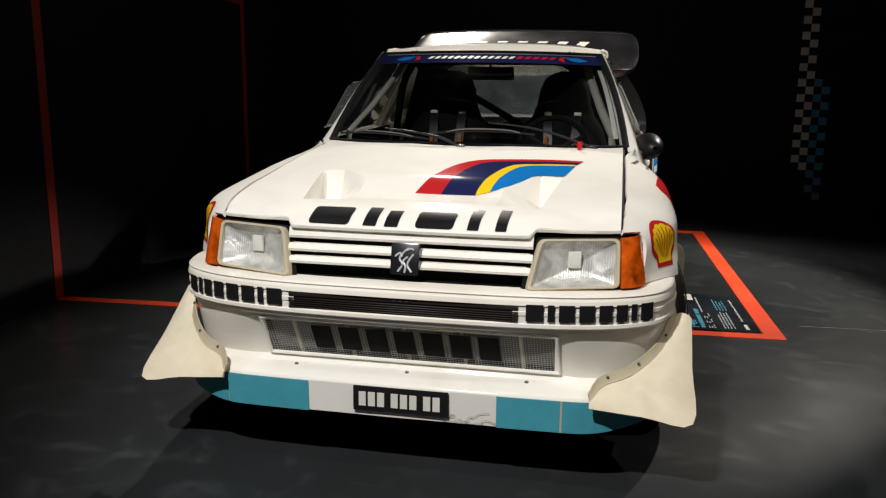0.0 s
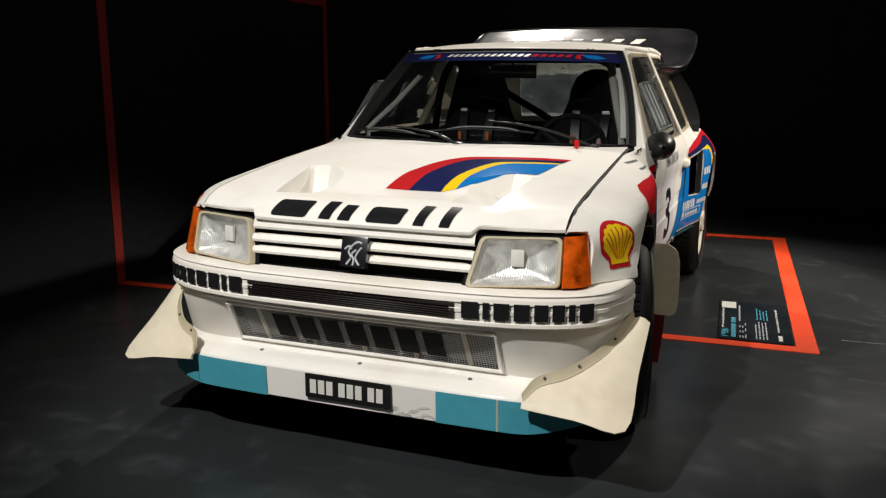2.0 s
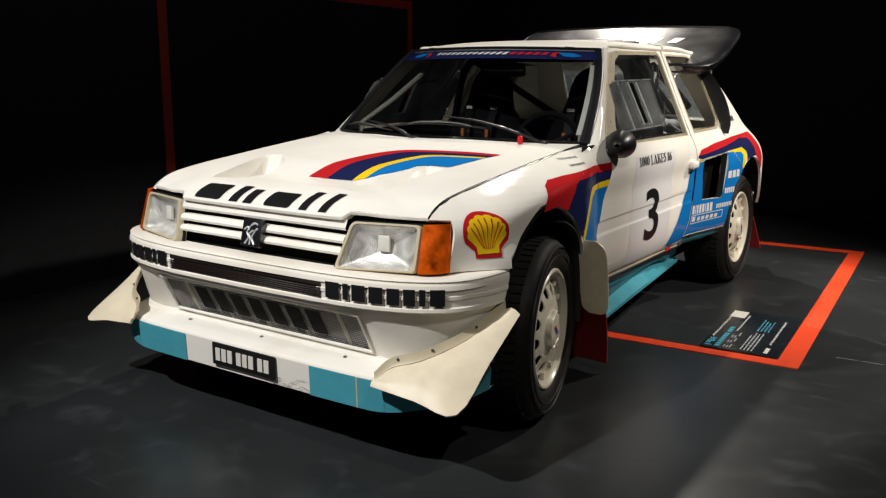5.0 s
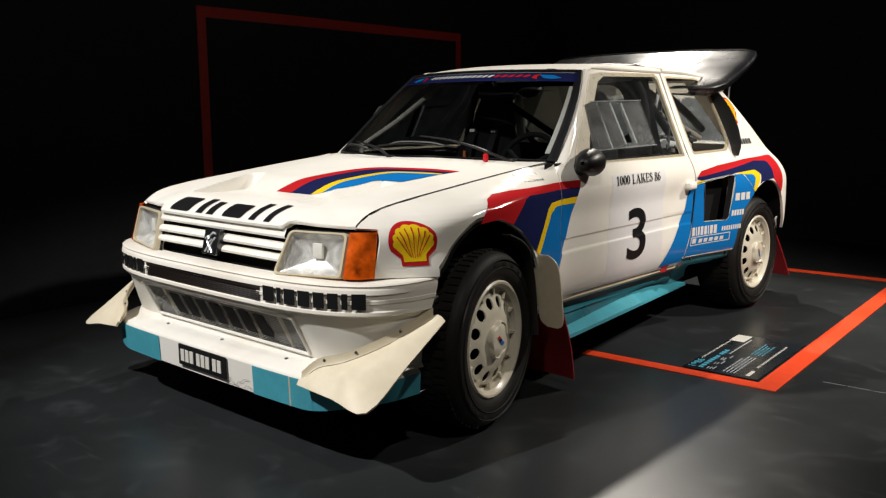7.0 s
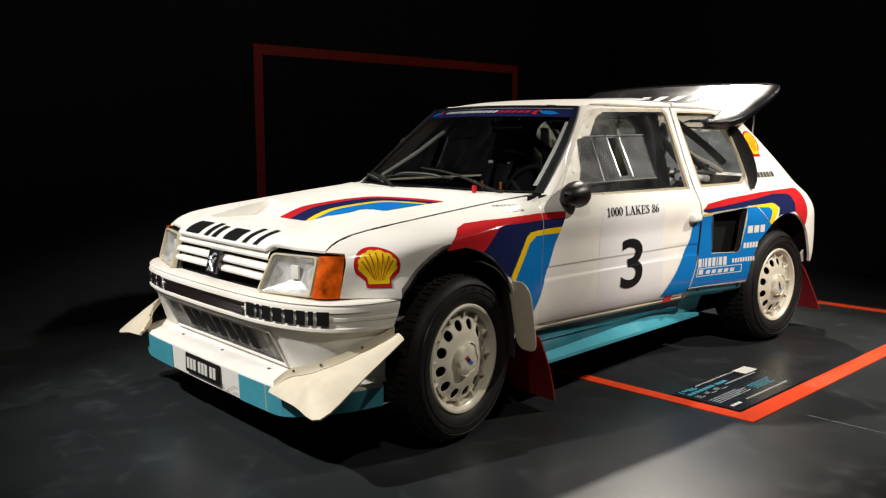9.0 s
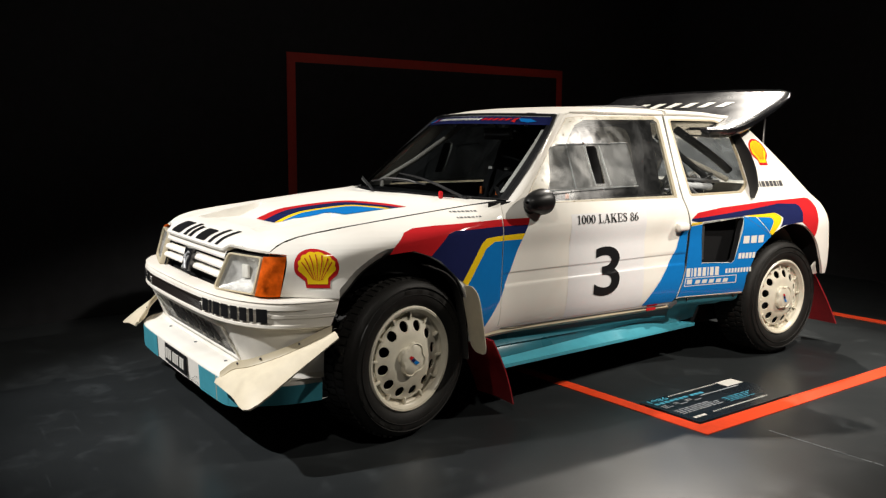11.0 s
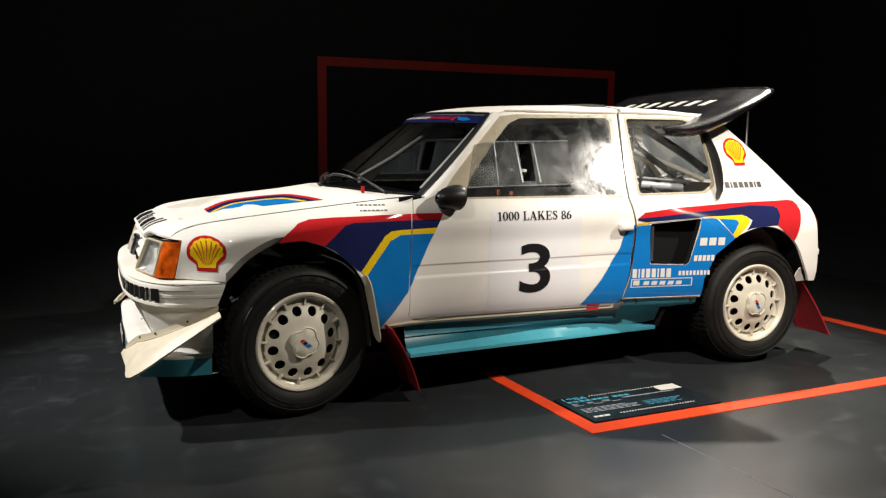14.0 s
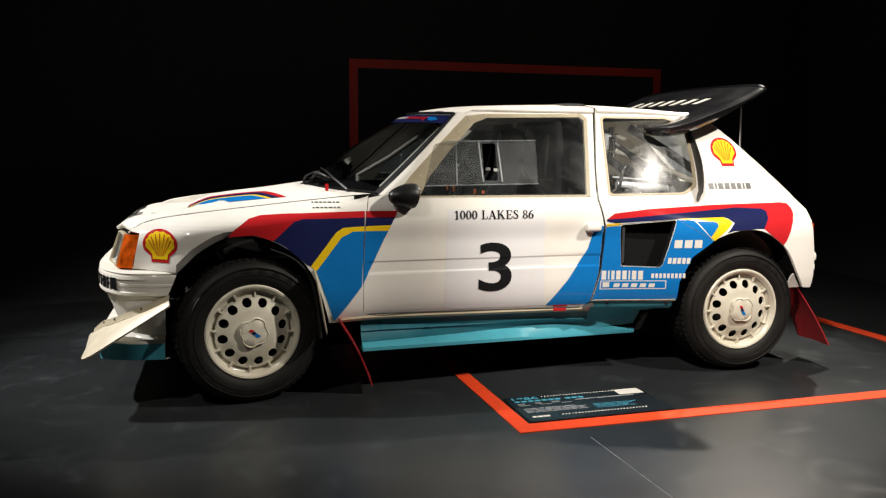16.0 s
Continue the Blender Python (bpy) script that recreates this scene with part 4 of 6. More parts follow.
    part("tail_lamp", thicken(bm, .01), AMBER, car, "amber and red tail lamp")

# dark seams between the panels
for s in (LEFT, RIGHT):
    for line in ([(.537, .40), (.532, .62), (.542, .80), (.565, .935)], [(1.709, .405), (1.742, .55), (1.760, .79), (1.731, .925), (1.743, 1.07), (1.790, 1.374)]):
        pts = [Vector((s * (side_x(a, b) - (.0062 if a < 1 else .005)), a, b)) for a, b in line]
        part("shut_line", tube(pts, .0034 if line[0][0] < 1 else .0045, 6), BADGE if line[0][0] < 1 else BLACK, car)
    pts = [Vector((s * (side_x(y, .372) + .0005), y, .3745 - .006 * (y - .55) / 1.12)) for y in (.56, .8, 1.1, 1.4, 1.66)]
    part("shut_line", tube(pts, .0022, 6), BADGE, car)
    pts = [Vector((s * .657, y, table(HOOD_EDGE, y) - .002)) for y in (-.5, -.4, -.2, .0, .2, .4, .57)]
    part("shut_line", tube([p + Vector((-s * .004, 0, -.004)) for p in pts], .0042, 6), BLACK, car)

for s in (LEFT, RIGHT):
    for line in ([(2.138, .4085), (1.90, .405), (1.722, .4045)], [(1.7655, .79), (1.7475, .55), (1.7145, .4045)], [(1.768, .790), (1.95, .806), (2.135, .8215)], [(2.135, .8215), (2.22, .77), (2.316, .712)]):
        pts = []
        for k in range(9):
            i, f = divmod(k / 8 * (len(line) - 1), 1)
            i = min(int(i), len(line) - 2)
            f = k / 8 * (len(line) - 1) - i
            y, z = line[i][0] + (line[i + 1][0] - line[i][0]) * f, line[i][1] + (line[i + 1][1] - line[i][1]) * f
            pts.append(Vector((s * (side_x(y, z) + .0015), y, z)))
        part("clamshell_edge", tube(pts, .0024 if line[0][1] < .5 else .0013, 6, smooth_path=False), TRIM if line[0][1] < .5 else BADGE, car, "thin clamshell edge")

# ---- bonnet
edge = [(x, -.605 + .034 * ease(.376, .41, abs(x)) + .062 * ease(.40, .65, abs(x))) for x in [-.65, -.62, -.58, -.54, -.50, -.45, -.40, -.394, -.388, -.382, -.376] + [.05 * k for k in range(-7, 8)] + [.376, .382, .388, .394, .40, .45, .50, .54, .58, .62, .65]]
rear = [(.650 * k / 8, .315 + .285 * (.985 * k / 8) ** 2) for k in range(8, -9, -1)]
bonnet = part("bonnet", bend(flat(edge + rear), on_hood(), UP, 0, .011, cuts=HOOD_CUTS), WHITE, car, "white bonnet with a sunk air outlet", 14)
rim = [on_hood()(x, y) for x, y in edge]
bm = loft([rim, [p + Vector((0, -.0015, -.003)) for p in rim], [p + Vector((0, .001, -.012)) for p in rim], [p + Vector((0, .03, -.014)) for p in rim]])
face_out(bm, (0, -1, 0))
part("bonnet_lip", bm, WHITE, bonnet)


def hood_decal(name, outline, material, label="", lift=.0022):
    return part(name, bend(flat(outline), on_hood(lift), UP, 0, .011, cuts=HOOD_CUTS), material, bonnet, label, 14)


def curved(*lines):
    """An outline out of smooth lines, joined by straight ones."""
    return [(p.x, p.y) for line in lines for p in smooth_line([(a, b, 0) for a, b in line], 4)]


ARC_A = [(-.051, -.285), (-.033, -.228), (-.005, -.138), (.027, -.030), (.068, .055), (.127, .103), (.219, .127), (.361, .158), (.502, .196)]
ARC_B = [(.040, -.287), (.046, -.254), (.060, -.190), (.082, -.088), (.113, .010), (.150, .066), (.238, .097), (.364, .124), (.493, .164)]
ARC_C = [(.160, -.286), (.164, -.247), (.180, -.180), (.205, -.078), (.234, .006), (.271, .052), (.367, .084), (.481, .124)]
ARC_D = [(.206, -.266), (.213, -.226), (.228, -.154), (.250, -.060), (.276, .008), (.314, .044), (.397, .072), (.475, .104)]
hood_decal("red_stripe", curved(ARC_A, ARC_B[::-1]), RED)
hood_decal("navy_stripe", curved(ARC_B, ARC_C[::-1]), NAVY)
hood_decal("yellow_stripe", curved(ARC_C, ARC_D[::-1]), YELLOW)
hood_decal("blue_stripe", curved(ARC_D, [(.475, .100), (.462, .01), (.448, -.070)], [(.440, -.082), (.397, -.092), (.355, -.105), (.325, -.136), (.291, -.178), (.250, -.232), (.206, -.266)]), BLUE)
# wide black bars where the sponsor's word stands
for x0, x1, y1 in ((-.328, -.190, -.520), (-.147, -.100, -.516), (-.078, -.030, -.532), (.020, .146, -.532), (.186, .226, -.502), (.273, .312, -.494)):
    hood_decal("black_bar", rounded([(x0, -.600), (x1 - .004, -.600), (x1 + .004, y1), (x0 + .008, y1)], .014 if x1 - x0 > .1 else .003), BLACKV, "plain black bar in place of a word")

# ---- roof, screen and glass
ROOF = [(.525 * u, .925 + .115 * u * u) for u in [k / 10 for k in range(-10, 11)]] + [(.535, 1.2), (.537, 1.5), (.537, 1.786), (-.537, 1.786), (-.537, 1.5), (-.535, 1.2)]
part("roof", bend(flat(ROOF), on_roof(), UP, .02, .05), WHITE, car, "white roof panel")
REAR_ROOF = [(-.535, 1.797), (.535, 1.797), (.535, 2.1), (.530, 2.345), (.40, 2.345), (-.40, 2.345), (-.530, 2.345), (-.535, 2.1)]
part("rear_roof", bend(flat(REAR_ROOF), on_roof(.002), UP, .02, .05), WHITE, car, "white lift-up rear clamshell roof")
part("roof_seam", tube([Vector((x, 1.791, roof_z(x, 1.791) - .003)) for x in (-.53, -.4, -.2, 0, .2, .4, .53)], .006, 6), BLACK, car)
# flat scoop at the back of the roof
rows = [[Vector((x, y, roof_z(x, y) + h)) for x in [k * .06 - .42 for k in range(15)]] for y, h in ((1.67, .001), (1.70, .004), (1.74, .007), (1.785, .009), (1.785, .002))]
bm = loft(rows)
face_out(bm, UP)
part("roof_scoop", thicken(bm, .005), BADGE, car, "low dark roof vent")
part("scoop_grille", tube([Vector((x, 1.792, roof_z(x, 1.79) + .006)) for x in (-.40, -.2, 0, .2, .40)], .007, 8), BLACK, car)

for x in (-.365, -.345, .385, .405):
    y = .925 + .115 * (x / .525) ** 2
    part("screen_clip", box(x - .005, x + .005, y - .012, y + .016, roof_z(x, y) - .002, roof_z(x, y) + .006, .002), BLACK, car, "small black windscreen clip")
rows = [[screen(u / 10, v / 8) for u in range(-10, 11)] for v in range(9)]
bm = loft(rows)
face_out(bm, (0, -1, .6))
windscreen = part("windscreen", bm, GLASS, car, "dark windscreen with a navy sun strip")
windscreen.visible_shadow = False
rows = [[screen(u / 10 * .985, v) + Vector((0, -.002, .003)) for u in range(-10, 11)] for v in (.84, .90, .965)]
bm = loft(rows)
face_out(bm, (0, -1, .6))
strip_band = part("sun_strip", bm, NAVY, windscreen, "navy sun strip across the glass")


def strip_sheet(bm, u, v, du, dv):
    for p in bm.verts:
        p.co = screen(u + p.co.x * du, v + p.co.y * dv) + Vector((0, -.004, .006))
    face_out(bm, (0, -1, .6))
    return bm


part_each("white_bar", strip_sheet(bars([.040] * 13, 1, .030, .03), -.50, .888, 1 / 1.18, .036), PLATEW, strip_band)
part_each("red_bar", strip_sheet(bars([.050] * 5, 1, .030, .03), .275, .888, 1 / 1.18, .036), RED, strip_band)
for u, flip in ((-.72, 1), (.78, -1)):
    part("blue_mark", strip_sheet(flat([(-.09, .1), (-.02, -.25), (.05, .0), (.10, 1.0), (-.02, .9)]), u, .875, flip, .05), BLUE, strip_band)
    part("red_mark", strip_sheet(flat([(.10, -.3), (.15, .0), (.14, .9), (.08, 1.2), (.11, .5)]), u, .875, flip, .05), RED, strip_band)
# black rubber seal round the screen
seal = [screen(u / 10, 0) for u in range(-10, 11)] + [screen(1, v / 6) for v in range(1, 7)] + [screen(u / 10, 1) for u in range(9, -11, -1)] + [screen(-1, v / 6) for v in range(5, 0, -1)]
seal = [p + Vector((0, -.003, .003)) for p in seal]
rows = []
for a in range(9):
    ang = 2 * math.pi * a / 8
    rows.append([p + Vector((math.cos(ang) * .012 * (1 if p.x > 0 else -1), 0, 0)) + Vector((0, -.5, .8)).normalized() * math.sin(ang) * .007 for p in seal])
bm = loft(rows, closed=True)
bmesh.ops.recalc_face_normals(bm, faces=bm.faces[:])
part("screen_seal", bm, BLACK, car, "black rubber windscreen seal")
# inner dark border of the screen
for s in (LEFT, RIGHT):
    rows = [[screen(s * u, v / 8) + Vector((0, -.001, .002)) for u in (.988, .975, .958)] for v in range(9)]
    bm = loft(rows)
    face_out(bm, (0, -1, .6))
    part("screen_border", bm, BLACK, windscreen)
    # windscreen pillar
    rows = []
    for k in range(13):
        v = -.04 + 1.06 * k / 12
        g = screen(s * 1.0, v)
        zz = g.z
        yy = table([(.92, .60), (.955, .655), (1.085, .816), (1.24, .966), (1.34, 1.072), (1.37, 1.11)], zz)
        o = Vector((s * (side_x(max(yy, .62), zz) + .001), yy + .008, zz))
        rows.append([g + Vector((s * .004, -.001, .002)), g.lerp(o, .4) + Vector((s * .010, -.008, .006)), g.lerp(o, .8) + Vector((s * .008, -.004, .003)), o])
    bm = loft(rows)
    face_out(bm, (s, -1, .5))
    part("windscreen_pillar", thicken(bm, .01), WHITE, car, "white windscreen pillar")
    # gutter along the roof's edge
    pts = [Vector((s * (side_x(y, 1.368) + .004), y, min(1.366, roof_z(.53, y) + .004))) for y in (1.12, 1.25, 1.4, 1.6, 1.78)]
    part("roof_gutter", tube(pts, [.003] + [.008] * 4 + [.012] * 16, 8), WHITE, car)
    pts = [Vector((s * (side_x(y, 1.368) + .002), y, 1.370 - .02 * ease(2.0, 2.4, y))) for y in (1.80, 1.95, 2.1, 2.25, 2.40)]
    part("roof_gutter", tube(pts, .014, 8), WHITE, car)
# white inner edge of the driver's pillar behind the glass
bm = loft([[screen(u, .08 + .72 * k / 8) + Vector((0, .004, -.006)) for u in (.957, .942, .927)] for k in range(9)])
face_out(bm, (0, -1, .6))
part("pillar_lining", thicken(bm, .003), WHITE, car, "white inner pillar lining")
# scuttle between bonnet and glass
rows = []
for k in range(-10, 11):
    u = k / 10
    b = screen(u, 0)
    yb = .315 + .285 * (u * .99) ** 2
    rows.append([Vector((.655 * u, yb - .004, hood_z(.655 * u, yb) - .012)), b + Vector((0, -.012, -.014)), b + Vector((0, .004, 0))])
bm = loft(rows)
face_out(bm, UP)
part("scuttle", bm, BLACK, car, "black scuttle panel under the glass")

# wipers
LIFT = Vector((0, -.022, .020))
for arm, blade in (([(.79, -.02), (.575, .06), (.375, .12), (.15, .15)], [(.44, .085), (.25, .105), (.0, .105), (-.24, .075)]), ([(-.005, -.03), (-.15, .02), (-.36, .06), (-.55, .08)], [(-.22, .03), (-.45, .055), (-.70, .065), (-.93, .05)])):
    line = [screen(u, v) + LIFT * (.3 if k == 0 else 1.1) for k, (u, v) in enumerate(arm)]
    path = smooth_line(line, 5)
    wiper = part("wiper", tube(line, [.008 - .005 * i / (len(path) - 1) for i in range(len(path))], 8), BLACK, car, "black windscreen wiper")
    rub = [screen(u, v) + LIFT * .35 for u, v in blade]
    part("wiper_blade", tube(rub, .0045, 6), BLACK, wiper)
    bow = [rub[0].lerp(rub[1], .4), rub[1] + LIFT * .45, rub[2] + LIFT * .45, rub[3].lerp(rub[2], .4)]
    part("wiper_bow", tube(bow, .0032, 6), STEEL, wiper, "thin metal blade carrier")
    part("wiper_spindle", moved(box(-.020, .020, -.018, .018, -.010, .014, .008), Matrix.Translation(line[0])), BLACK, wiper)
bm = box(-.010, .010, -.008, .008, -.012, .022, .006)
part("red_pull", moved(bm, Matrix.Translation((.476, .396, .968))), RED, car, "red pull tag on the scuttle")

for k, (x, w) in enumerate(((.395, .03), (.432, .012), (.452, .02), (.482, .014))):
    y = .315 + .285 * (x / .66) ** 2 - .020 + .006 * (k % 2)
    bm = loft([[Vector((x + w * f, y + .004 * math.sin(9 * f), hood_z(x + w * f, y) + .0025)) + Vector((0, o, 0)) for f in (0, .33, .67, 1)] for o in (0, .0028)])
    face_out(bm, UP)
    part("red_pen_bar", bm, RED, bonnet, "thin red handwritten mark drawn as bars")

# ---- front: bumper, air dam, splitter
PLAN = [(0, -.702, 0), (.2, -.700, 0), (.38, -.692, 0), (.55, -.668, 0), (.68, -.622, 0), (.775, -.548, 0), (.822, -.44, 0), (.838, -.305, 0)]
DAM_TOP = [(0, -.650, 0), (.2, -.650, 0), (.47, -.648, 0), (.56, -.640, 0), (.67, -.600, 0), (.76, -.530, 0), (.805, -.43, 0), (.820, -.365, 0)]
DAM_LOW = [(0, -.572, 0), (.2, -.572, 0), (.47, -.572, 0), (.56, -.575, 0), (.66, -.555, 0), (.74, -.50, 0), (.79, -.42, 0), (.806, -.365, 0)]
LIP = [(0, -.692, 0), (.2, -.690, 0), (.38, -.688, 0), (.56, -.680, 0), (.66, -.655, 0), (.74, -.600, 0), (.79, -.50, 0), (.805, -.37, 0)]


def around(plan, z, inset=0.0, per=5):
    """A line round the nose at height z, from the far side to the near side."""
    line = smooth_line(plan, per)
    half = []
    for i, p in enumerate(line):
        d = (line[min(i + 1, len(line) - 1)] - line[max(i - 1, 0)]).normalized()
        half.append(Vector((p.x - inset * d.y, p.y + inset * d.x, z)))
    return [Vector((-p.x, p.y, p.z)) for p in half[:0:-1]] + half


bumper = thing("bumper", "", "")
bumper.parent = car
profile = [(.622, .085), (.622, .022), (.6195, .009), (.615, .004), (.612, .006), (.610, .0075), (.602, .003), (.592, .0005), (.588, 0), (.586, .005), (.570, .005), (.568, .0022), (.557, .0022), (.555, .005), (.534, .005), (.530, .0005), (.520, 0), (.517, .004), (.514, .010), (.502, .014), (.499, .030), (.498, .052)]
rows = [around(PLAN, z, d) for z, d in profile]
for row in rows:
    for p in row:
        if .533 < p.z < .587:
            p.x += math.copysign(.005 * ease(-.47, -.44, p.y), p.x)
        p.y -= .42 * (.622 - p.z) * ease(-.46, -.31, p.y)


def open_slot(i, j):
    a, b = rows[i][j], rows[i][j + 1]
    return profile[i][0] <= .587 and profile[i + 1][0] >= .533 and max(abs(a.x), abs(b.x)) < .37


bm = loft(rows, open_slot)
face_out(bm, lambda p: Vector((p.x, p.y + .1, 0)))
part("bumper_skin", bm, BUMPW, bumper, "white front bumper", 14)
bm = loft([[Vector((x, -.665, z)) for x in (-.38, 0, .38)] for z in (.59, .53)])
face_out(bm, (0, -1, 0))
part("slot_back", thicken(bm, .01), MATTE, bumper)
for k in range(5):
    z = .537 + k * .007
    part("slat", box(-.362, .362, -.696, -.675, z, z + .0028, .0008, 1), SLATM, bumper)
for x in (-.02, .0, .02):
    part("slot_mark", box(x - .006, x + .006, -.6965, -.694, .577, .579), STEEL, bumper)
part("slot_bar", box(-.362, .362, -.694, -.670, .572, .585, .003), SLATM, bumper)
for s in (LEFT, RIGHT):
    # width and gap of each bar
    widths, start, zz = ((.052, .013), (.020, .013), (.047, .013), (.047, .013), (.041, .012), (.037, .012), (.020, .013), (.047, .0)), .385, .541
    line = [p for p in around(PLAN, 0, -.003, 16) if p.x >= 0]
    run = [0]
    for a, b in zip(line, line[1:]):
        run.append(run[-1] + (b - a).length)

    def at(d):
        for i in range(len(run) - 1):
            if d <= run[i + 1]:
                return line[i].lerp(line[i + 1], (d - run[i]) / (run[i + 1] - run[i]))
        return line[-1]
    d = start
    for w, gap in widths:
        cols = [at(d + w * k / 3) for k in range(4)]
        bm = loft([[Vector((s * p.x, p.y, z)) for p in cols] for z in (zz, zz + .026, zz + .052)])
        face_out(bm, (s * .5, -1, 0))
        part("black_bar", bm, BLACKV, bumper, "plain black bar in place of a word")
        d += w + gap

dam = thing("air_dam", "", "")
dam.parent = car
rows = []
for k in range(9):
    t = k / 8
    rows.append([p.lerp(q, t) for p, q in zip(around(DAM_TOP, .500), around(DAM_LOW, .335))])


def open_mesh(i, j):
    return 1 <= i < 8 and max(abs(rows[i][j].x), abs(rows[i][j + 1].x)) < .475


bm = loft(rows, open_mesh)
face_out(bm, lambda p: Vector((p.x, p.y + .2, 0)))
part("dam_skin", thicken(bm, .006), WHITE, dam, "white air dam with a meshed intake")
part("dam_top", loft([around(PLAN, .499, .03), around(DAM_TOP, .500)]), WHITE, dam)
# frame round the intake
loop = [(-.478, -.640, .484), (.478, -.640, .484), (.486, -.572, .345), (-.470, -.572, .345)]
fr = [Vector(p) + Vector((0, -.008, 0)) for p in loop]
for i in range(4):
    part("intake_frame", tube([fr[i], fr[(i + 1) % 4]], .006, 8), WHITE, dam)
# wire mesh, radiator and faint block letters behind it
wires = bmesh.new()
cols, lines = 104, 18


def net(a, b, off=0.0):
    p = Vector(loop[3]).lerp(Vector(loop[2]), a).lerp(Vector(loop[0]).lerp(Vector(loop[1]), a), b)
    return p + Vector((0, .004 + off, 0))


def wire(bm, p, q, r):
    d = (q - p).normalized()
    side = d.cross(Vector((0, -1, .45))).normalized() * r
    out = Vector((0, -r, r * .4))
    vs = [bm.verts.new(c) for c in (p - side, p + out, p + side, q - side, q + out, q + side)]
    bm.faces.new((vs[0], vs[1], vs[4], vs[3])); bm.faces.new((vs[1], vs[2], vs[5], vs[4]))


for i in range(1, cols):
    wire(wires, net(i / cols, 0), net(i / cols, 1), .0008)
for j in range(1, lines):
    wire(wires, net(0, j / lines), net(1, j / lines), .0008)
tagged(part("mesh_screen", wires, MESHM, dam, "fine wire mesh over the radiator"), kind="stuff")
bm = loft([[net(a, b, .05) for a in (0, .5, 1)] for b in (0, 1)])
face_out(bm, (0, -1, 0))
part("radiator", thicken(bm, .02), CORE, dam, "dark radiator core")
for k in range(7):
    a0 = .17 + k * .095
    bm = loft([[net(a, b, -.0065) for a in (a0, a0 + .070)] for b in (.20, .84)])
    face_out(bm, (0, -1, 0))
    part("dark_bar", bm, MATTE, dam)
for a in (.105, .295, .49, .685, .88):
    part("mesh_post", tube([net(a, .02, .012), net(a, .98, .012)], .007, 8), CREAM, dam)
# splitter
splitter = thing("splitter", "", "")
splitter.parent = car
rows = [around(DAM_LOW, .336), around(DAM_LOW, .318, -.012), around(LIP, .309, .012), around(LIP, .302, .002), around(LIP, .295, 0)]
bm = loft(rows)
face_out(bm, lambda p: Vector((p.x, p.y + .2, 1)))
part("splitter_top", bm, WHITE, splitter)
low = around(LIP, .195, .004)
for p in low:
    p.z += .03 * ease(.55, .80, abs(p.x))
top = around(LIP, .296, 0)
bm = loft([top, [a.lerp(b, .5) for a, b in zip(top, low)], low, [p + Vector((0, .03, .004)) for p in low]])
face_out(bm, lambda p: Vector((p.x, p.y + .2, 0)))
part("splitter_face", bm, WHITE, splitter, "white splitter edge")


def patch_face(name, x0, x1, material, lift, label=""):
    cols = [k for k, p in enumerate(top) if x0 <= p.x <= x1]
    def cut(line, x):
        for a, b in zip(line, line[1:]):
            if a.x <= x <= b.x:
                return a.lerp(b, (x - a.x) / max(1e-6, b.x - a.x))
        return line[0] if x < 0 else line[-1]
    up = [cut(top, x0)] + [top[k] for k in cols] + [cut(top, x1)]
    dn = [cut(low, x0)] + [low[k] for k in cols] + [cut(low, x1)]
    push = [Vector((.3 * (p.x / .8) ** 3, -1, 0)).normalized() * lift for p in up]
    bm = loft([[p + q for p, q in zip(up, push)], [p + q + Vector((0, 0, -.002)) for p, q in zip(dn, push)]])
    face_out(bm, lambda p: Vector((p.x * .6, -1, 0)))
    part(name, bm, material, splitter, label)


patch_face("turquoise_patch", -.585, -.303, TURQ, .003, "turquoise tape patch")
patch_face("turquoise_patch", .303, .497, TURQ, .003, "turquoise tape patch")
patch_face("turquoise_patch", .503, .60, TURQ, .0035, "creased turquoise tape patch")
patch_face("tape_edge", .497, .503, TRIM, .0042, "tan edge of the old tape")
rng = random.Random(21)
for k in range(9):
    x, z = rng.uniform(.10, .28), rng.uniform(.204, .222)
    pts = []
    for _ in range(5):
        pts.append(Vector((x, -.6905 - .0015, z)))
        x += rng.uniform(.004, .018); z += rng.uniform(-.006, .009)
    part("paint_crack", tube(pts, .0006, 5, smooth_path=False), BADGE, splitter, "fine dark crack in the paint")
for s in (LEFT, RIGHT):
    pts = [(a, b) for a, b in zip(top, low) if a.x * s >= .58]
    bm = loft([[Vector((p.x + s * .003, p.y - .002, p.z)) for p, _ in pts], [Vector((q.x + s * .003, q.y - .002, q.z - .002)) for _, q in pts]])
    face_out(bm, (s, -.3, 0))
    part("turquoise_corner", bm, TURQ, splitter, "turquoise splitter corner")
plate = part("number_plate", box(-.152, .155, -.700, -.693, .214, .296, .004), BLACKV, splitter, "black number plate with plain pale bars")
px = -.132
for w in (.030, .030, .030, 0, .030, .030, .030, 0, .030, .030):
    if w:
        part("pale_bar", box(px, px + w * .75, -.7025, -.700, .232, .278), PLATEW, plate)
        px += w
    else:
        px += .014
for x in (-.375, 0, .385):
    bm = bmesh.new()
    bmesh.ops.create_cone(bm, cap_ends=True, segments=10, radius1=.008, radius2=.006, depth=.006, matrix=Matrix.Translation((x, -.604, .317)))
    part("bolt", bm, STEEL, splitter)

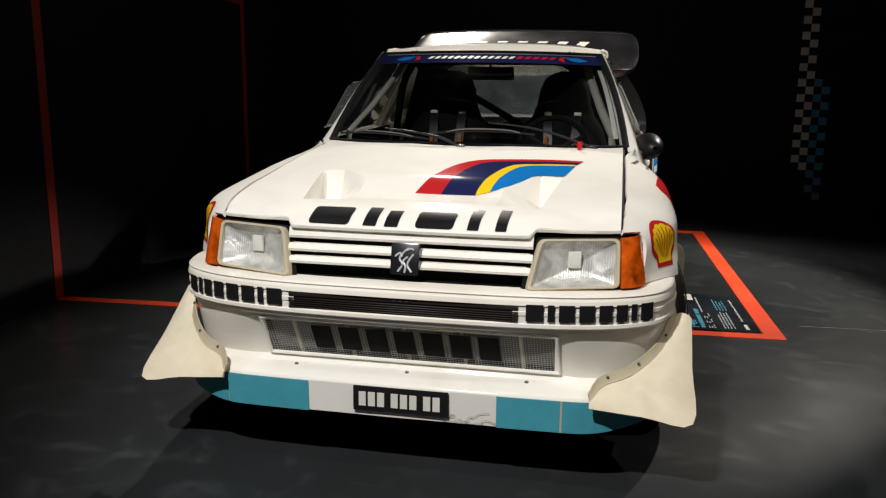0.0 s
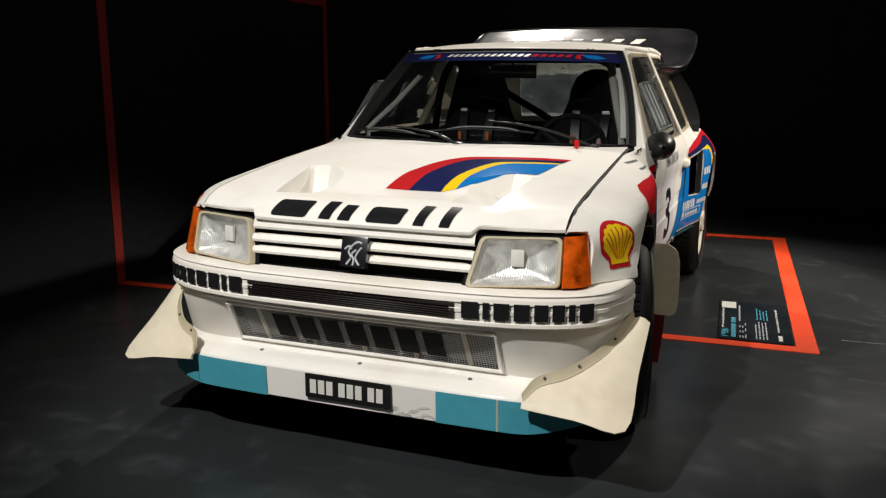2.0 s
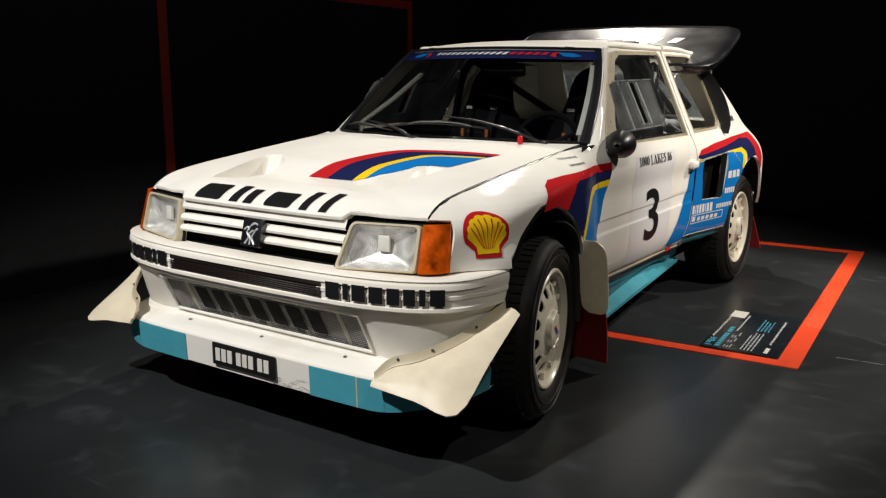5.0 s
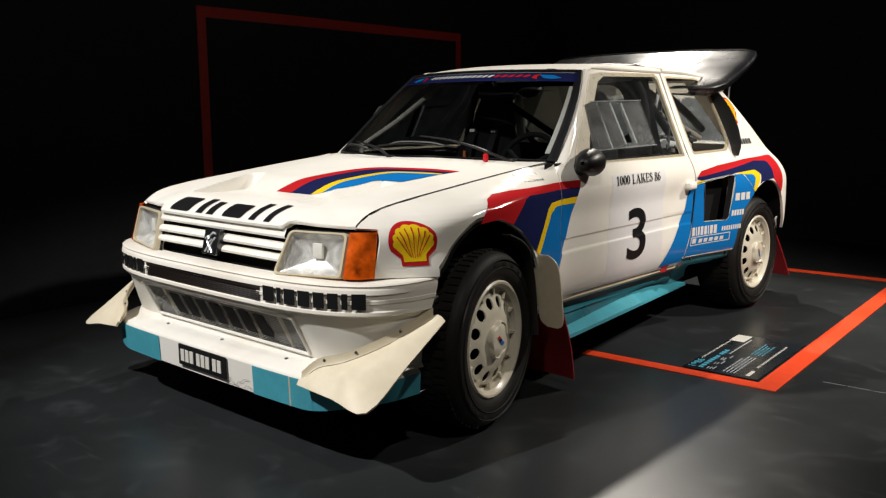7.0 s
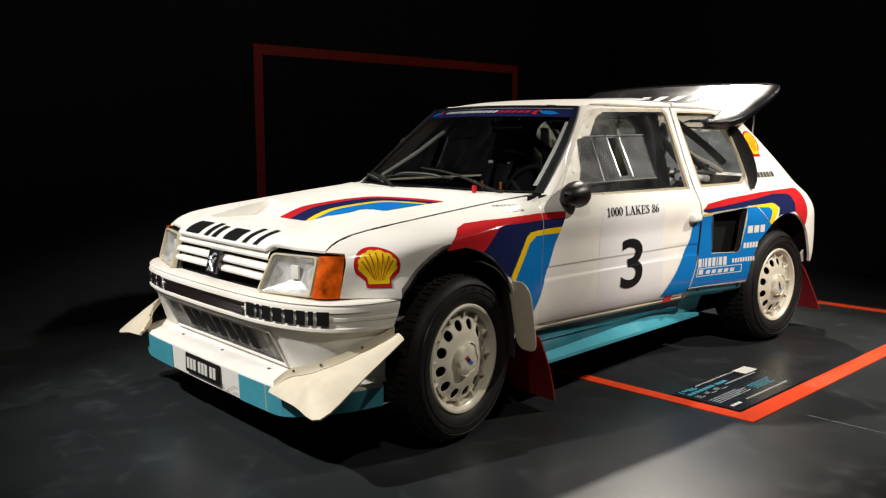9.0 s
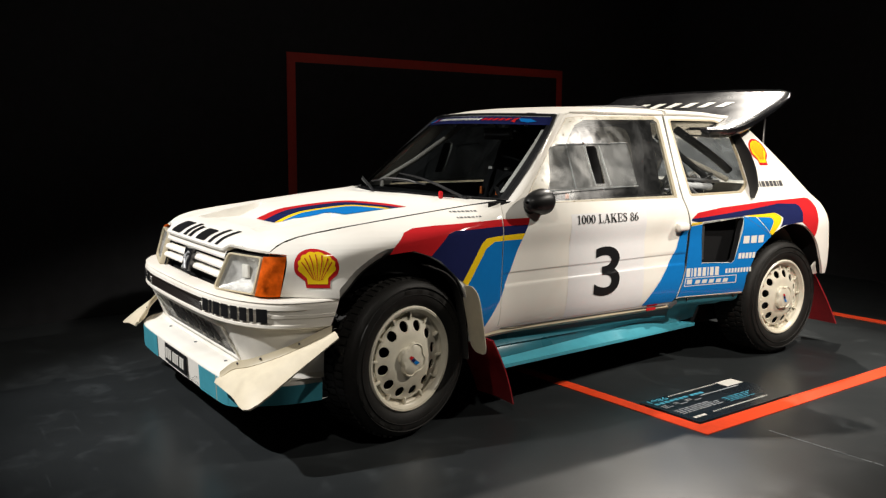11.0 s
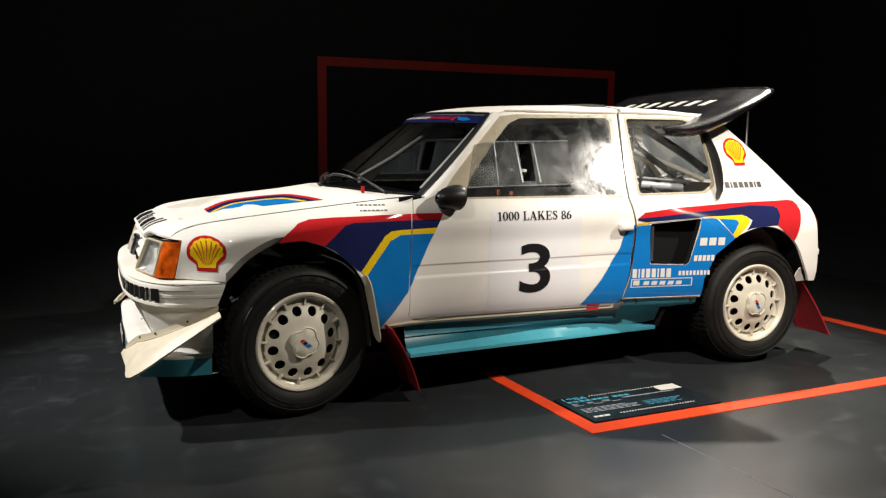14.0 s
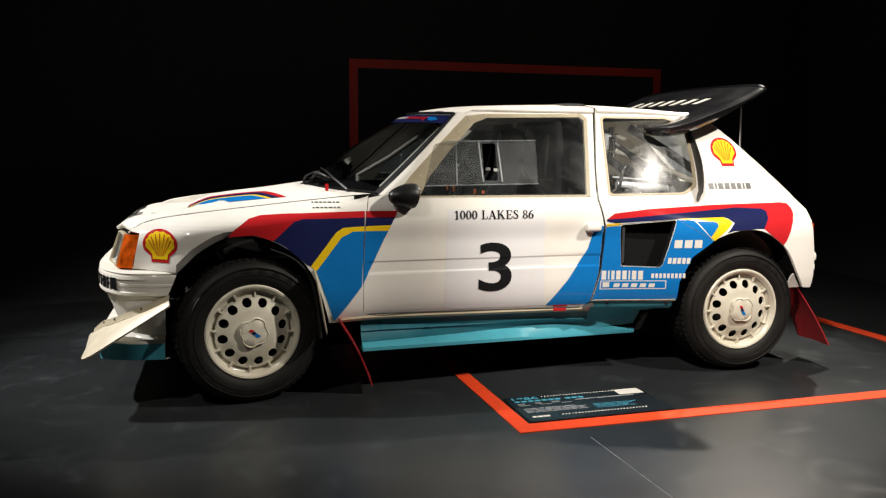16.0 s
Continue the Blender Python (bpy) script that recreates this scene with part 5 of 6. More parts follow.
# dive planes
for s in (LEFT, RIGHT):
    inner = smooth_line([(.583, -.700, .304), (.615, -.655, .345), (.70, -.610, .372), (.79, -.50, .425), (.842, -.345, .495)], 4)
    outer = smooth_line([(.583, -.722, .294), (.74, -.712, .278), (.884, -.700, .264), (.889, -.52, .372), (.893, -.342, .484)], 4)
    rows = [[Vector((s * p.lerp(q, t).x, p.lerp(q, t).y, p.lerp(q, t).z + .012 * math.sin(math.pi * t))) for p, q in zip(inner, outer)] for t in (0, .12, .4, .7, 1)]
    up_row = [Vector((p.x - s * .003, p.y + .003, p.z + .027)) for p in rows[0]]
    bm = loft(rows)
    face_out(bm, (0, -1, .6))
    fin = part("dive_plane", thicken(bm, .009), CREAM, car, "cream plastic dive plane bolted to the bumper")
    bm = loft([up_row, [p + Vector((s * .002, -.003, .004)) for p in rows[0]], [p + Vector((s * .004, -.007, -.001)) for p in rows[0]]])
    face_out(bm, (s * .4, -1, .3))
    part("flange", thicken(bm, .005), TRIM, fin, "yellowed upright mounting flange")
    for i in (5, 9, 13):
        p = up_row[i]
        bm = bmesh.new()
        bmesh.ops.create_uvsphere(bm, u_segments=8, v_segments=6, radius=.0048, matrix=Matrix.Translation((p.x + s * .004, p.y - .004, p.z - .010)))
        part("bolt", bm, BADGE, fin, "dark bolt head")

# ---- grille and lamps
grille = thing("grille", "", "")
grille.parent = car


def grille_y(z):
    return -.632 + (z - .62) * .28


bm = loft([[Vector((x, grille_y(z) + .05, z)) for x in (-.40, 0, .40)] for z in (.61, .80)])
face_out(bm, (0, -1, 0))
part("grille_back", thicken(bm, .01), MATTE, grille)
for z0, z1 in ((.660, .683), (.697, .722), (.738, .776)):
    rows = [[Vector((x, grille_y(z) + d, z)) for x in (-.392, -.2, 0, .2, .392)] for z, d in ((z0, .02), (z0 + .002, .001), (z0 + .010, -.004), (z1 - .003, .0), (z1, .006), (z1, .03))]
    bm = loft(rows)
    face_out(bm, (0, -1, 0))
    part("grille_bar", bm, WHITE, grille, "white grille bar")
badge = part("badge", moved(box(-.046, .046, -.012, .012, -.050, .050, .006), Matrix.Translation((0, grille_y(.695) - .012, .695)) @ pose(0, 0, 0, -15)), GLOSSB, grille, "dark metal badge with a plain bright emblem")
for line in ([(-.020, -.036), (-.006, -.014), (-.016, .004), (-.004, .022), (.012, .036)], [(.024, -.036), (.010, -.016), (.016, .002), (.028, .018)], [(-.030, .010), (-.016, .020), (-.008, .010)], [(.002, -.038), (.004, -.020), (-.004, -.004), (.010, .010)], [(.004, .028), (.018, .034), (.028, .030)]):
    p = [Vector((u, grille_y(.695 + v) - .027, .695 + v)) for u, v in line]
    part("emblem_bar", tube(p, .0032, 6), SILVER, badge)
for s in (LEFT, RIGHT):
    lamp = thing("headlamp", "", "")
    lamp.parent = car
    quad = [(.378, -.640, .622), (.652, -.578, .632), (.648, -.538, .773), (.410, -.585, .769)]
    ctr = sum((Vector(p) for p in quad), Vector()) / 4
    nrm = (Vector(quad[1]) - Vector(quad[0])).cross(Vector(quad[3]) - Vector(quad[0])).normalized()
    if nrm.y > 0:
        nrm = -nrm
    ring = []
    for i, p in enumerate(quad):
        p = Vector(p); a = Vector(quad[i - 1]) - p; b = Vector(quad[(i + 1) % 4]) - p
        for k in range(5):
            t = k / 4
            ring.append(p + a.normalized() * .02 * (1 - t) ** 2 + b.normalized() * .02 * t * t)

    def shrink(f, o):
        return [Vector((s * q.x, q.y, q.z)) for q in (ctr + (p - ctr) * f + nrm * o for p in ring)]
    bm = loft([shrink(1.03, -.03), shrink(1.03, .0), shrink(1.0, .008), shrink(.93, .008), shrink(.92, -.01)], closed=True)
    face_out(bm, (0, -1, 0))
    part("lamp_bezel", bm, TRIM, lamp, "yellowed cream headlamp bezel")
    bm = loft([shrink(.94, .001), shrink(.6, .006), shrink(.2, .009), shrink(.01, .0095)], closed=True)
    face_out(bm, (0, -1, 0))
    pane = part("lamp_glass", bm, LAMPG, lamp, "ribbed clear headlamp glass")
    pane.visible_shadow = False
    bm = loft([shrink(.93, -.004), shrink(.75, -.022), shrink(.45, -.034), shrink(.12, -.040), shrink(.01, -.0405)], closed=True)
    face_out(bm, (0, -1, 0))
    part("reflector", bm, LENSR, lamp, "silver headlamp reflector")
    p = ctr + nrm * -.030 + Vector((0, 0, .016))
    bm = box(-.020, .020, -.006, .006, -.026, .026, .004)
    bm.transform(Matrix.Translation((s * p.x, p.y, p.z)) @ Matrix.Rotation(radians(13 * s), 4, "Z"))
    part("bulb_shield", bm, PLATEW, lamp, "bright bulb shield")
    # dark gap round the lamp
    bm = loft([shrink(1.13, -.02), shrink(1.0, -.012)], closed=True)
    face_out(bm, (0, -1, 0))
    part("lamp_gap", bm, MATTE, lamp)
    # amber corner lamp
    cols = [((.660, -.580, .630), (.654, -.540, .778)), ((.690, -.570, .631), (.682, -.527, .780)), ((.715, -.548, .631), (.702, -.507, .780)), ((.733, -.508, .631), (.712, -.470, .778))]
    rows = [[Vector((s * a[0], a[1], a[2])).lerp(Vector((s * b[0], b[1], b[2])), t) for t in (0, .1, .35, .65, .9, 1)] for a, b in cols]
    bm = loft(rows)
    face_out(bm, (s, -1, 0))
    part("corner_lamp", thicken(bm, .012), AMBER, lamp, "ribbed amber indicator lens")
# ---- wing on the roof
WING_RISE = [(2.04, 1.298), (2.12, 1.298), (2.21, 1.317), (2.36, 1.372), (2.52, 1.434), (2.62, 1.476), (2.70, 1.516)]
WING_SIDE = [(2.06, .560), (2.075, .600), (2.11, .650), (2.21, .700), (2.36, .721), (2.52, .722), (2.62, .715), (2.665, .706), (2.69, .690)]


def wing_at(a, v, up=.003):
    """A point on the wing: a from side to side, v from its front to its rear edge; its front is hidden under the roof."""
    y0 = 2.29 - .225 * ease(.70, .82, abs(a))
    y1 = 2.70 - .012 * abs(a) ** 4
    y = y0 + (y1 - y0) * v
    x = a * table(WING_SIDE, max(2.06, y)) if abs(a) > .70 else a * table(WING_SIDE, max(2.40, y))
    if abs(a) > .70:
        k = ease(.70, .86, abs(a))
        x = a * (table(WING_SIDE, max(2.40, y)) * (1 - k) + table(WING_SIDE, max(2.06, y)) * k)
    z = table(WING_RISE, y) + .014 * (1 - a * a) * ease(2.3, 2.7, y) - .012 * max(0.0, (abs(a) - .93) / .07) ** 2
    return Vector((x, y, z + up))


spans = [-1 + 2 * i / 80 for i in range(81)]
bm = loft([[wing_at(u, k / 18, 0) for k in range(19)] for u in spans])
face_out(bm, UP)
wing_top = part("rear_wing", thicken(bm, .014), GLOSSB, car, "large glossy black roof wing")
for k in range(7):
    u0 = -.64 + k * .182
    bm = loft([[wing_at(u0 + d * .085 + .045 * v, .45 + .17 * v) for d in (0, .25, .5, .75, 1)] for v in (0, .25, .5, .75, 1)])
    face_out(bm, UP)
    part("white_bar", bm, PLATEW, wing_top, "plain white bar in place of a word")
edge_line = [wing_at(u / 12, 1) + Vector((0, .002, -.008)) for u in range(-12, 13)]
part("wing_edge", tube(edge_line, .012, 8), GLOSSB, wing_top)
for s in (LEFT, RIGHT):
    top_edge = [wing_at(s, k / 20, 0) for k in range(21)]
    part("wing_edge", tube([p + Vector((-s * .004, 0, -.007)) for p in top_edge], .009, 8, smooth_path=False), GLOSSB, wing_top)
    rows = []
    for shift, drop in ((0, .006), (-.004, .5), (-.022, .85), (-.05, 1.0), (-.10, .95), (-.16, .6)):
        rows.append([Vector((p.x + s * shift, p.y + .02 * drop, p.z - .004 - drop * .052 * math.sin(math.pi * (.12 + .88 * k / 20) ** .75) ** .8)) for k, p in enumerate(top_edge)])
    bm = loft(rows)
    face_out(bm, (s, 0, -.8))
    part("wing_end", bm, GLOSSB, wing_top, "deep rounded black wing end")
    rod = part("wing_stay", tube([(s * .55, 2.655, 1.165), (s * .575, 2.630, 1.470)], .005, 8), STEEL, wing_top, "thin metal wing stay")
    part("stay_foot", moved(box(-.012, .012, -.022, .022, -.012, .018, .006), Matrix.Translation((s * .55, 2.655, 1.160))), CHROME, rod)

# ---- tail
TAIL = [(2.40, 1.372), (2.46, 1.325), (2.585, 1.215), (2.727, 1.082), (2.866, .948), (2.938, .865), (2.965, .80), (2.975, .66)]
rows = []
for y, z in TAIL:
    half = side_x(min(y, 2.95), z) - (.004 if z > .9 else .03)
    rows.append([Vector((half * k / 6, y + .05 * (1 - (k / 6) ** 2) * ease(1.2, .8, z), z + .012 * (1 - (k / 6) ** 2))) for k in range(-6, 7)])
bm = loft(rows, lambda i, j: 1 <= i <= 3 and 2 <= j <= 9)
face_out(bm, (0, 1, .7))
part("tailgate", thicken(bm, .012), WHITE, car, "white sloping tailgate")
bm = loft([row[2:11] for row in rows[1:5]])
face_out(bm, (0, 1, .7))
pane = part("rear_window", bm, REARW, car, "milky plastic rear window")
pane.visible_shadow = False
plan = [Vector((x, y, 0)) for x, y in ((.830, 2.865), (.826, 2.94), (.795, 2.995), (.68, 3.024), (.35, 3.038), (0, 3.042))]
plan = smooth_line(plan, 4)
plan = plan + [Vector((-p.x, p.y, 0)) for p in plan[-2::-1]]
rows = [[Vector((p.x * (1 - d * .8), p.y - d, z)) for p in plan] for z, d in ((.655, .06), (.640, .015), (.615, 0), (.59, 0), (.575, .012), (.56, .004), (.535, .004), (.515, .02), (.49, .035), (.44, .045))]
bm = loft(rows)
face_out(bm, lambda p: Vector((p.x, p.y - 2.6, 0)))
part("rear_bumper", thicken(bm, .008), WHITE, car, "white stepped rear bumper")

# ---- sills and skirts
FOOT_X = [(.53, .725), (.75, .702), (1.07, .668), (1.45, .648), (1.60, .646), (1.92, .622), (2.05, .610)]
FOOT_Z = [(.53, .236), (1.07, .248), (1.45, .266), (1.60, .264), (1.92, .228), (2.05, .214)]
for s in (LEFT, RIGHT):
    rows = []
    for k in range(13):
        y = .43 + (1.71 - .43) * k / 12
        t = k / 12
        rows.append([Vector((s * (side_x(y, .372) - .004), y, .374 - .006 * t)), Vector((s * (side_x(y, .36) + .006), y, .356)), Vector((s * (side_x(y, .345) + .004), y, .343)), Vector((s * (side_x(y, .34) - .02), y, .338))])
    bm = loft(rows)
    face_out(bm, (s, 0, 0))
    part("sill", bm, TRIM, car, "off-white door sill")
    ledge, wall = [], []
    for k in range(21):
        t = k / 20
        y = .53 + 1.49 * t
        edge_x = .785 - .105 * (y - .5)
        foot_x, foot_z = table(FOOT_X, y), table(FOOT_Z, y)
        if y < 1.75:
            top_x, fold = side_x(y, .34) - .016, .52 + .10 * t
            mid_x, mid_z = top_x + (foot_x - top_x) * .35 + .002 * (1 - t), .343 + (foot_z - .343) * fold
            wall.append([Vector((s * top_x, y, .343)), Vector((s * (top_x * .55 + mid_x * .45 - .006), y, .343 * .5 + mid_z * .5)), Vector((s * mid_x, y, mid_z + .004)), Vector((s * (mid_x + .002), y, mid_z)), Vector((s * (mid_x - .006), y, mid_z - .006)), Vector((s * foot_x, y, foot_z + .006)), Vector((s * foot_x, y, foot_z))])
        ledge.append([Vector((s * (foot_x - .004), y, foot_z + .0005)), Vector((s * edge_x, y, .222 - .012 * t)), Vector((s * edge_x, y, .206 - .012 * t)), Vector((s * .55, y, .20))])
    # skirt wall in the darkened turquoise, its shade is painted in
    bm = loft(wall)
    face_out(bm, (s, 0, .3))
    skirt = part("side_skirt", bm, TURQ_SHADED, car, "turquoise side skirt with a ledge")
    bm = loft(ledge)
    face_out(bm, lambda p: Vector((s, 0, .6)))
    part("skirt_ledge", bm, TURQ, skirt, "turquoise ledge of the side skirt")
    # lower panel under the quarter
    rows = []
    for y in (1.69, 1.75, 1.85, 1.95, 2.02, 2.06, 2.135):
        foot_x, up = .641 - .03 * ease(1.7, 2.05, y), .085 * ease(2.01, 2.07, y)
        rows.append([Vector((s * (side_x(y, .39) - .006), y, .405)), Vector((s * (side_x(y, .36) - .003), y, .368)), Vector((s * (side_x(y, .34) - .018), y, .343 + up * .1)), Vector((s * (foot_x + .040), y, .321 + up * .3)), Vector((s * (foot_x + .013), y, .290 + up * .55)), Vector((s * foot_x, y, .262 + up * .8)), Vector((s * foot_x, y, .236 + up))])
    bm = loft(rows)
    face_out(bm, (s, 0, 0))
    low_panel = part("quarter_skirt", bm, TURQ, car, "turquoise lower rear panel")
    for y in (1.80, 2.10):
        bm = bmesh.new()
        bmesh.ops.create_uvsphere(bm, u_segments=8, v_segments=6, radius=.008, matrix=Matrix.Translation((s * (side_x(y, .385) - .004), y, .387)))
        part("bolt", bm, BLACK, low_panel)
    bm = box(-.016, .016, -.03, .03, -.012, .012, .008)
    part("sill_catch", moved(bm, Matrix.Translation((s * (side_x(1.66, .36) + .006), 1.70, .372)) @ pose(0, 0, 0, 18)), STEEL, car, "metal clamshell catch")
    bm = box(-.014, .014, -.036, .036, -.014, .014, .008)
    part("red_tow_mark", moved(bm, Matrix.Translation((s * (side_x(1.55, .355) - .002), 1.55, .362))), RED, car)
    # mud flaps
    for (y0, z0), (y1, z1), x0, x1 in (((.405, .365), (.566, .045), .56, .824), ((2.885, .46), (3.085, .115), .58, .83)):
        rows = [[Vector((s * x, y0 + (y1 - y0) * t + .015 * math.sin(math.pi * t) + .01 * math.sin(x * 30), z0 + (z1 - z0) * t)) for x in (x0, (x0 + x1) / 2, x1 + (.038 if y0 < 1 else -.05) * (1 - t))] for t in (0, .25, .5, .75, 1)]
        bm = loft(rows)
        face_out(bm, (0, -1, 0))
        part("mud_flap", thicken(bm, .006), REDRUB, car, "dark red rubber mud flap")
    # cream spat behind the front wheel
    inner = [(.318, .83), (.335, .805), (.38, .796), (.44, .793), (.575, .788), (.615, .80)]
    outer = [(.318, .880), (.325, .896), (.345, .907), (.38, .911), (.44, .912), (.52, .912), (.575, .906), (.600, .890), (.615, .866)]
    rows = []
    for z in (.615, .611, .600, .588, .575, .55, .52, .48, .44, .41, .38, .36, .345, .334, .325, .318):
        y = .294 + .052 * (.615 - z) / .297
        rows.append([Vector((s * (table(inner, z) * (1 - k) + table(outer, z) * k), y + .002 * (1 - k), z)) for k in (0, .25, .5, .75, 1)])
    bm = loft(rows)
    face_out(bm, (0, -1, 0))
    part("wheel_spat", thicken(bm, .004), CREAM, car, "cream plastic wheel spat")
    # dark liner lip between the tyre and the spat
    lip = smooth_line([(.10, .712, 0), (.19, .672, 0), (.255, .610, 0), (.292, .53, 0), (.309, .43, 0), (.320, .34, 0), (.324, .282, 0)], 4)
    rows = []
    for i, p in enumerate(lip):
        wide = .058 - .012 * ease(.85, 1, i / (len(lip) - 1))
        rows.append([Vector((s * (side_x(p.x, p.y) - .004 + (.805 - side_x(p.x, p.y)) * ease(.64, .56, p.y) - wide * k), p.x + .004 - .020 * k * (1 - k) * 2, p.y)) for k in (0, .3, .7, 1)])
    bm = loft(rows)
    face_out(bm, (0, -1, 0))
    part("arch_liner", thicken(bm, .006), LINER, car, "dark grey plastic wheel arch liner lip")

# ---- mirror, on the left door alone
for s in (LEFT,):
    c = Vector((s * .765, .735, .952))
    rows = []
    for k, (y, r) in enumerate(((-.082, .008), (-.078, .020), (-.064, .034), (-.040, .046), (-.010, .055), (.020, .060), (.040, .0615), (.046, .060), (.046, .055), (.040, .052), (.040, .002))):
        drop = -.014 * ease(.02, -.08, y)
        rows.append([Vector((r * 1.06 * math.cos(a), y, drop + r * .98 * math.sin(a))) for a in [2 * math.pi * q / 28 for q in range(28)]])
    bm = loft(rows, closed=True)
    bmesh.ops.recalc_face_normals(bm, faces=bm.faces[:])
    bm.transform(Matrix.Translation(c) @ Matrix.Rotation(radians(14 * s), 4, "Z") @ Matrix.Rotation(radians(-8), 4, "X"))
    mirror = part("door_mirror", bm, MIRRORB, car, "black bullet-shaped door mirror", 35)
    bm = lathe([(.001, .016), (.030, .015), (.042, .010), (.045, .0), (.045, -.02)], 28)
    bm.transform(Matrix.Translation((s * .700, .705, .938)) @ Matrix.Rotation(radians(-22), 4, "Y") @ Matrix.Diagonal((s, 1, 1, 1)))
    bmesh.ops.recalc_face_normals(bm, faces=bm.faces[:])
    part("mirror_base", bm, MIRRORB, mirror, "round black mirror foot on the door")
    part("mirror_stalk", tube([(s * .705, .705, .902), (s * .725, .71, .915), c + Vector((-s * .01, -.02, -.02))], .030, 12), MIRRORB, mirror)

# ---- wheels


def wheel(s):
    """A wheel with its tyre, its outer face towards s, its middle at the origin."""
    w = thing("wheel", "", "")
    R = .336
    side = [(.222, -.012), (.232, .004), (.262, .014), (.296, .012), (.318, .002), (.329, -.012), (.336, -.036)]
    prof = side + [(.337, -.07), (.337, -.17)] + [(r, -.24 - a) for r, a in side[::-1]]
    bm = lathe([(r, s * a) for r, a in prof], 96)
    part("tyre", bm, RUBBER, w, "black treaded rally tyre")
    bm = bmesh.new()
    for k in range(64):
        a0, a1 = 2 * math.pi * k / 64, 2 * math.pi * (k + .62) / 64
        for x0, x1, sh in ((-.03, -.075, .0), (-.085, -.13, .35), (-.14, -.185, .0), (-.19, -.215, .3)):
            quad = []
            for ang, xx in ((a0, x0), (a1, x0), (a1, x1), (a0, x1)):
                ang += sh * 2 * math.pi / 64
                quad.append(ang); quad.append(xx)
            vs = []
            for rr in (.334, .3425):
                for q in range(4):
                    vs.append(bm.verts.new((s * quad[q * 2 + 1], rr * math.cos(quad[q * 2]), rr * math.sin(quad[q * 2]))))
            bm.faces.new(vs[4:])
            for q in range(4):
                bm.faces.new((vs[q], vs[(q + 1) % 4], vs[4 + (q + 1) % 4], vs[4 + q]))
    bmesh.ops.recalc_face_normals(bm, faces=bm.faces[:])
    tagged(part("tread", bm, RUBBER, w, smooth=0), kind="stuff")
    for k in range(26):
        a = 2 * math.pi * k / 26
        if (k // 6) % 2:
            continue
        bm = loft([[Vector((s * .0152, r * math.cos(a + f), r * math.sin(a + f))) for f in (0, .05, .10)] for r in (.284, .297)])
        face_out(bm, (s, 0, 0))
        part("sidewall_bar", bm, RUBBER, w, smooth=0)
    for r in (.275, .305):
        part("sidewall_ring", lathe([(r - .003, s * .011), (r, s * .0165), (r + .003, s * .011)], 96), RUBBER, w)
    part("rim", lathe([(a, s * b) for a, b in ((.226, -.02), (.226, .0), (.220, .006), (.212, .004), (.205, -.006), (.198, -.012), (.195, -.045))], 72), RIMW, w, "cream painted alloy rim")
    part("rim_well", lathe([(a, s * b) for a, b in ((.197, -.028), (.186, -.036), (.165, -.036))], 48), RIMW, w)
    part("rim_barrel", lathe([(a, s * b) for a, b in ((.168, -.037), (.150, -.06))], 48), MATTE, w)
    outline = [(.175 * math.cos(2 * math.pi * k / 78), .175 * math.sin(2 * math.pi * k / 78)) for k in range(78)]
    holes = []
    for k in range(12):
        a = 2 * math.pi * k / 12 + radians(17)
        holes.append([(.143 * math.cos(a) + .0225 * math.cos(2 * math.pi * q / 14), .143 * math.sin(a) + .0225 * math.sin(2 * math.pi * q / 14)) for q in range(14)])

    def dish(a, b):
        r = math.hypot(a, b)
        return Vector((s * (.000 - .024 * ease(.10, .18, r) + .006 * ease(.12, .03, r)), a, b))
    part("disc", bend(flat(outline, holes), dish, (s, 0, 0), .006, .02), RIMW, w, "cream wheel disc with round holes")
    for k in range(12):
        a = 2 * math.pi * (k + .5) / 12 + radians(17 + 90)
        bm = box(-.034, -.014, .168, .199, -.0045, .0045, .002)
        if s < 0:
            bm.transform(Matrix.Diagonal((-1, 1, 1, 1)))
            bmesh.ops.reverse_faces(bm, faces=bm.faces[:])
        bm.transform(Matrix.Rotation(a, 4, "X"))
        part("rib", bm, RIMW, w)
    ring = []
    for k in range(64):
        a = 2 * math.pi * k / 64
        ring.append((.064 / (abs(math.cos(a)) ** 7 + abs(math.sin(a)) ** 7) ** (1 / 7) * (1 - .07 * abs(math.sin(2 * a)) ** 10) - .0022 * math.cos(8 * a), a - .07))
    rows = [[Vector((s * x, r * f * math.cos(a), r * f * math.sin(a))) for r, a in ring] for f, x in ((1.0, -.002), (.99, .016), (.93, .021), (.87, .015), (.81, .019), (.4, .021), (.01, .022))]
    bm = loft(rows, closed=True)
    bmesh.ops.recalc_face_normals(bm, faces=bm.faces[:])
    part("hub_cap", bm, RIMW, w, "cream lobed hub cap")
    for name, mat, d in (("cap_mark", BLUE, [(-.006, -.008), (.008, -.006), (.018, -.022), (.004, -.022)]), ("cap_mark", NAVY, [(-.012, .006), (.002, .008), (.008, -.005), (-.006, -.007)]), ("cap_mark", RED, [(-.016, .018), (-.006, .020), (.004, .009), (-.011, .007)])):
        bm = flat(d)
        for v in bm.verts:
            v.co = Vector((s * .0235, v.co.x * 1.25, v.co.y * 1.25))
        face_out(bm, (s, 0, 0))
        part(name, bm, mat, w, smooth=0)
    part("brake_drum", lathe([(.19, s * -.06), (.17, s * -.14), (.01, s * -.14)], 32), MATTE, w)
    return w


for s in (LEFT, RIGHT):
    first = wheel(s)
    first.parent = car
    first.matrix_basis = pose(s * .825, .018, .334, 23, 0, 11) @ Matrix.Scale(.975, 4)
    second = copy_thing(first, pose(s * .815, 2.535, .336, 0) @ Matrix.Scale(.980, 4))
    second.parent = car

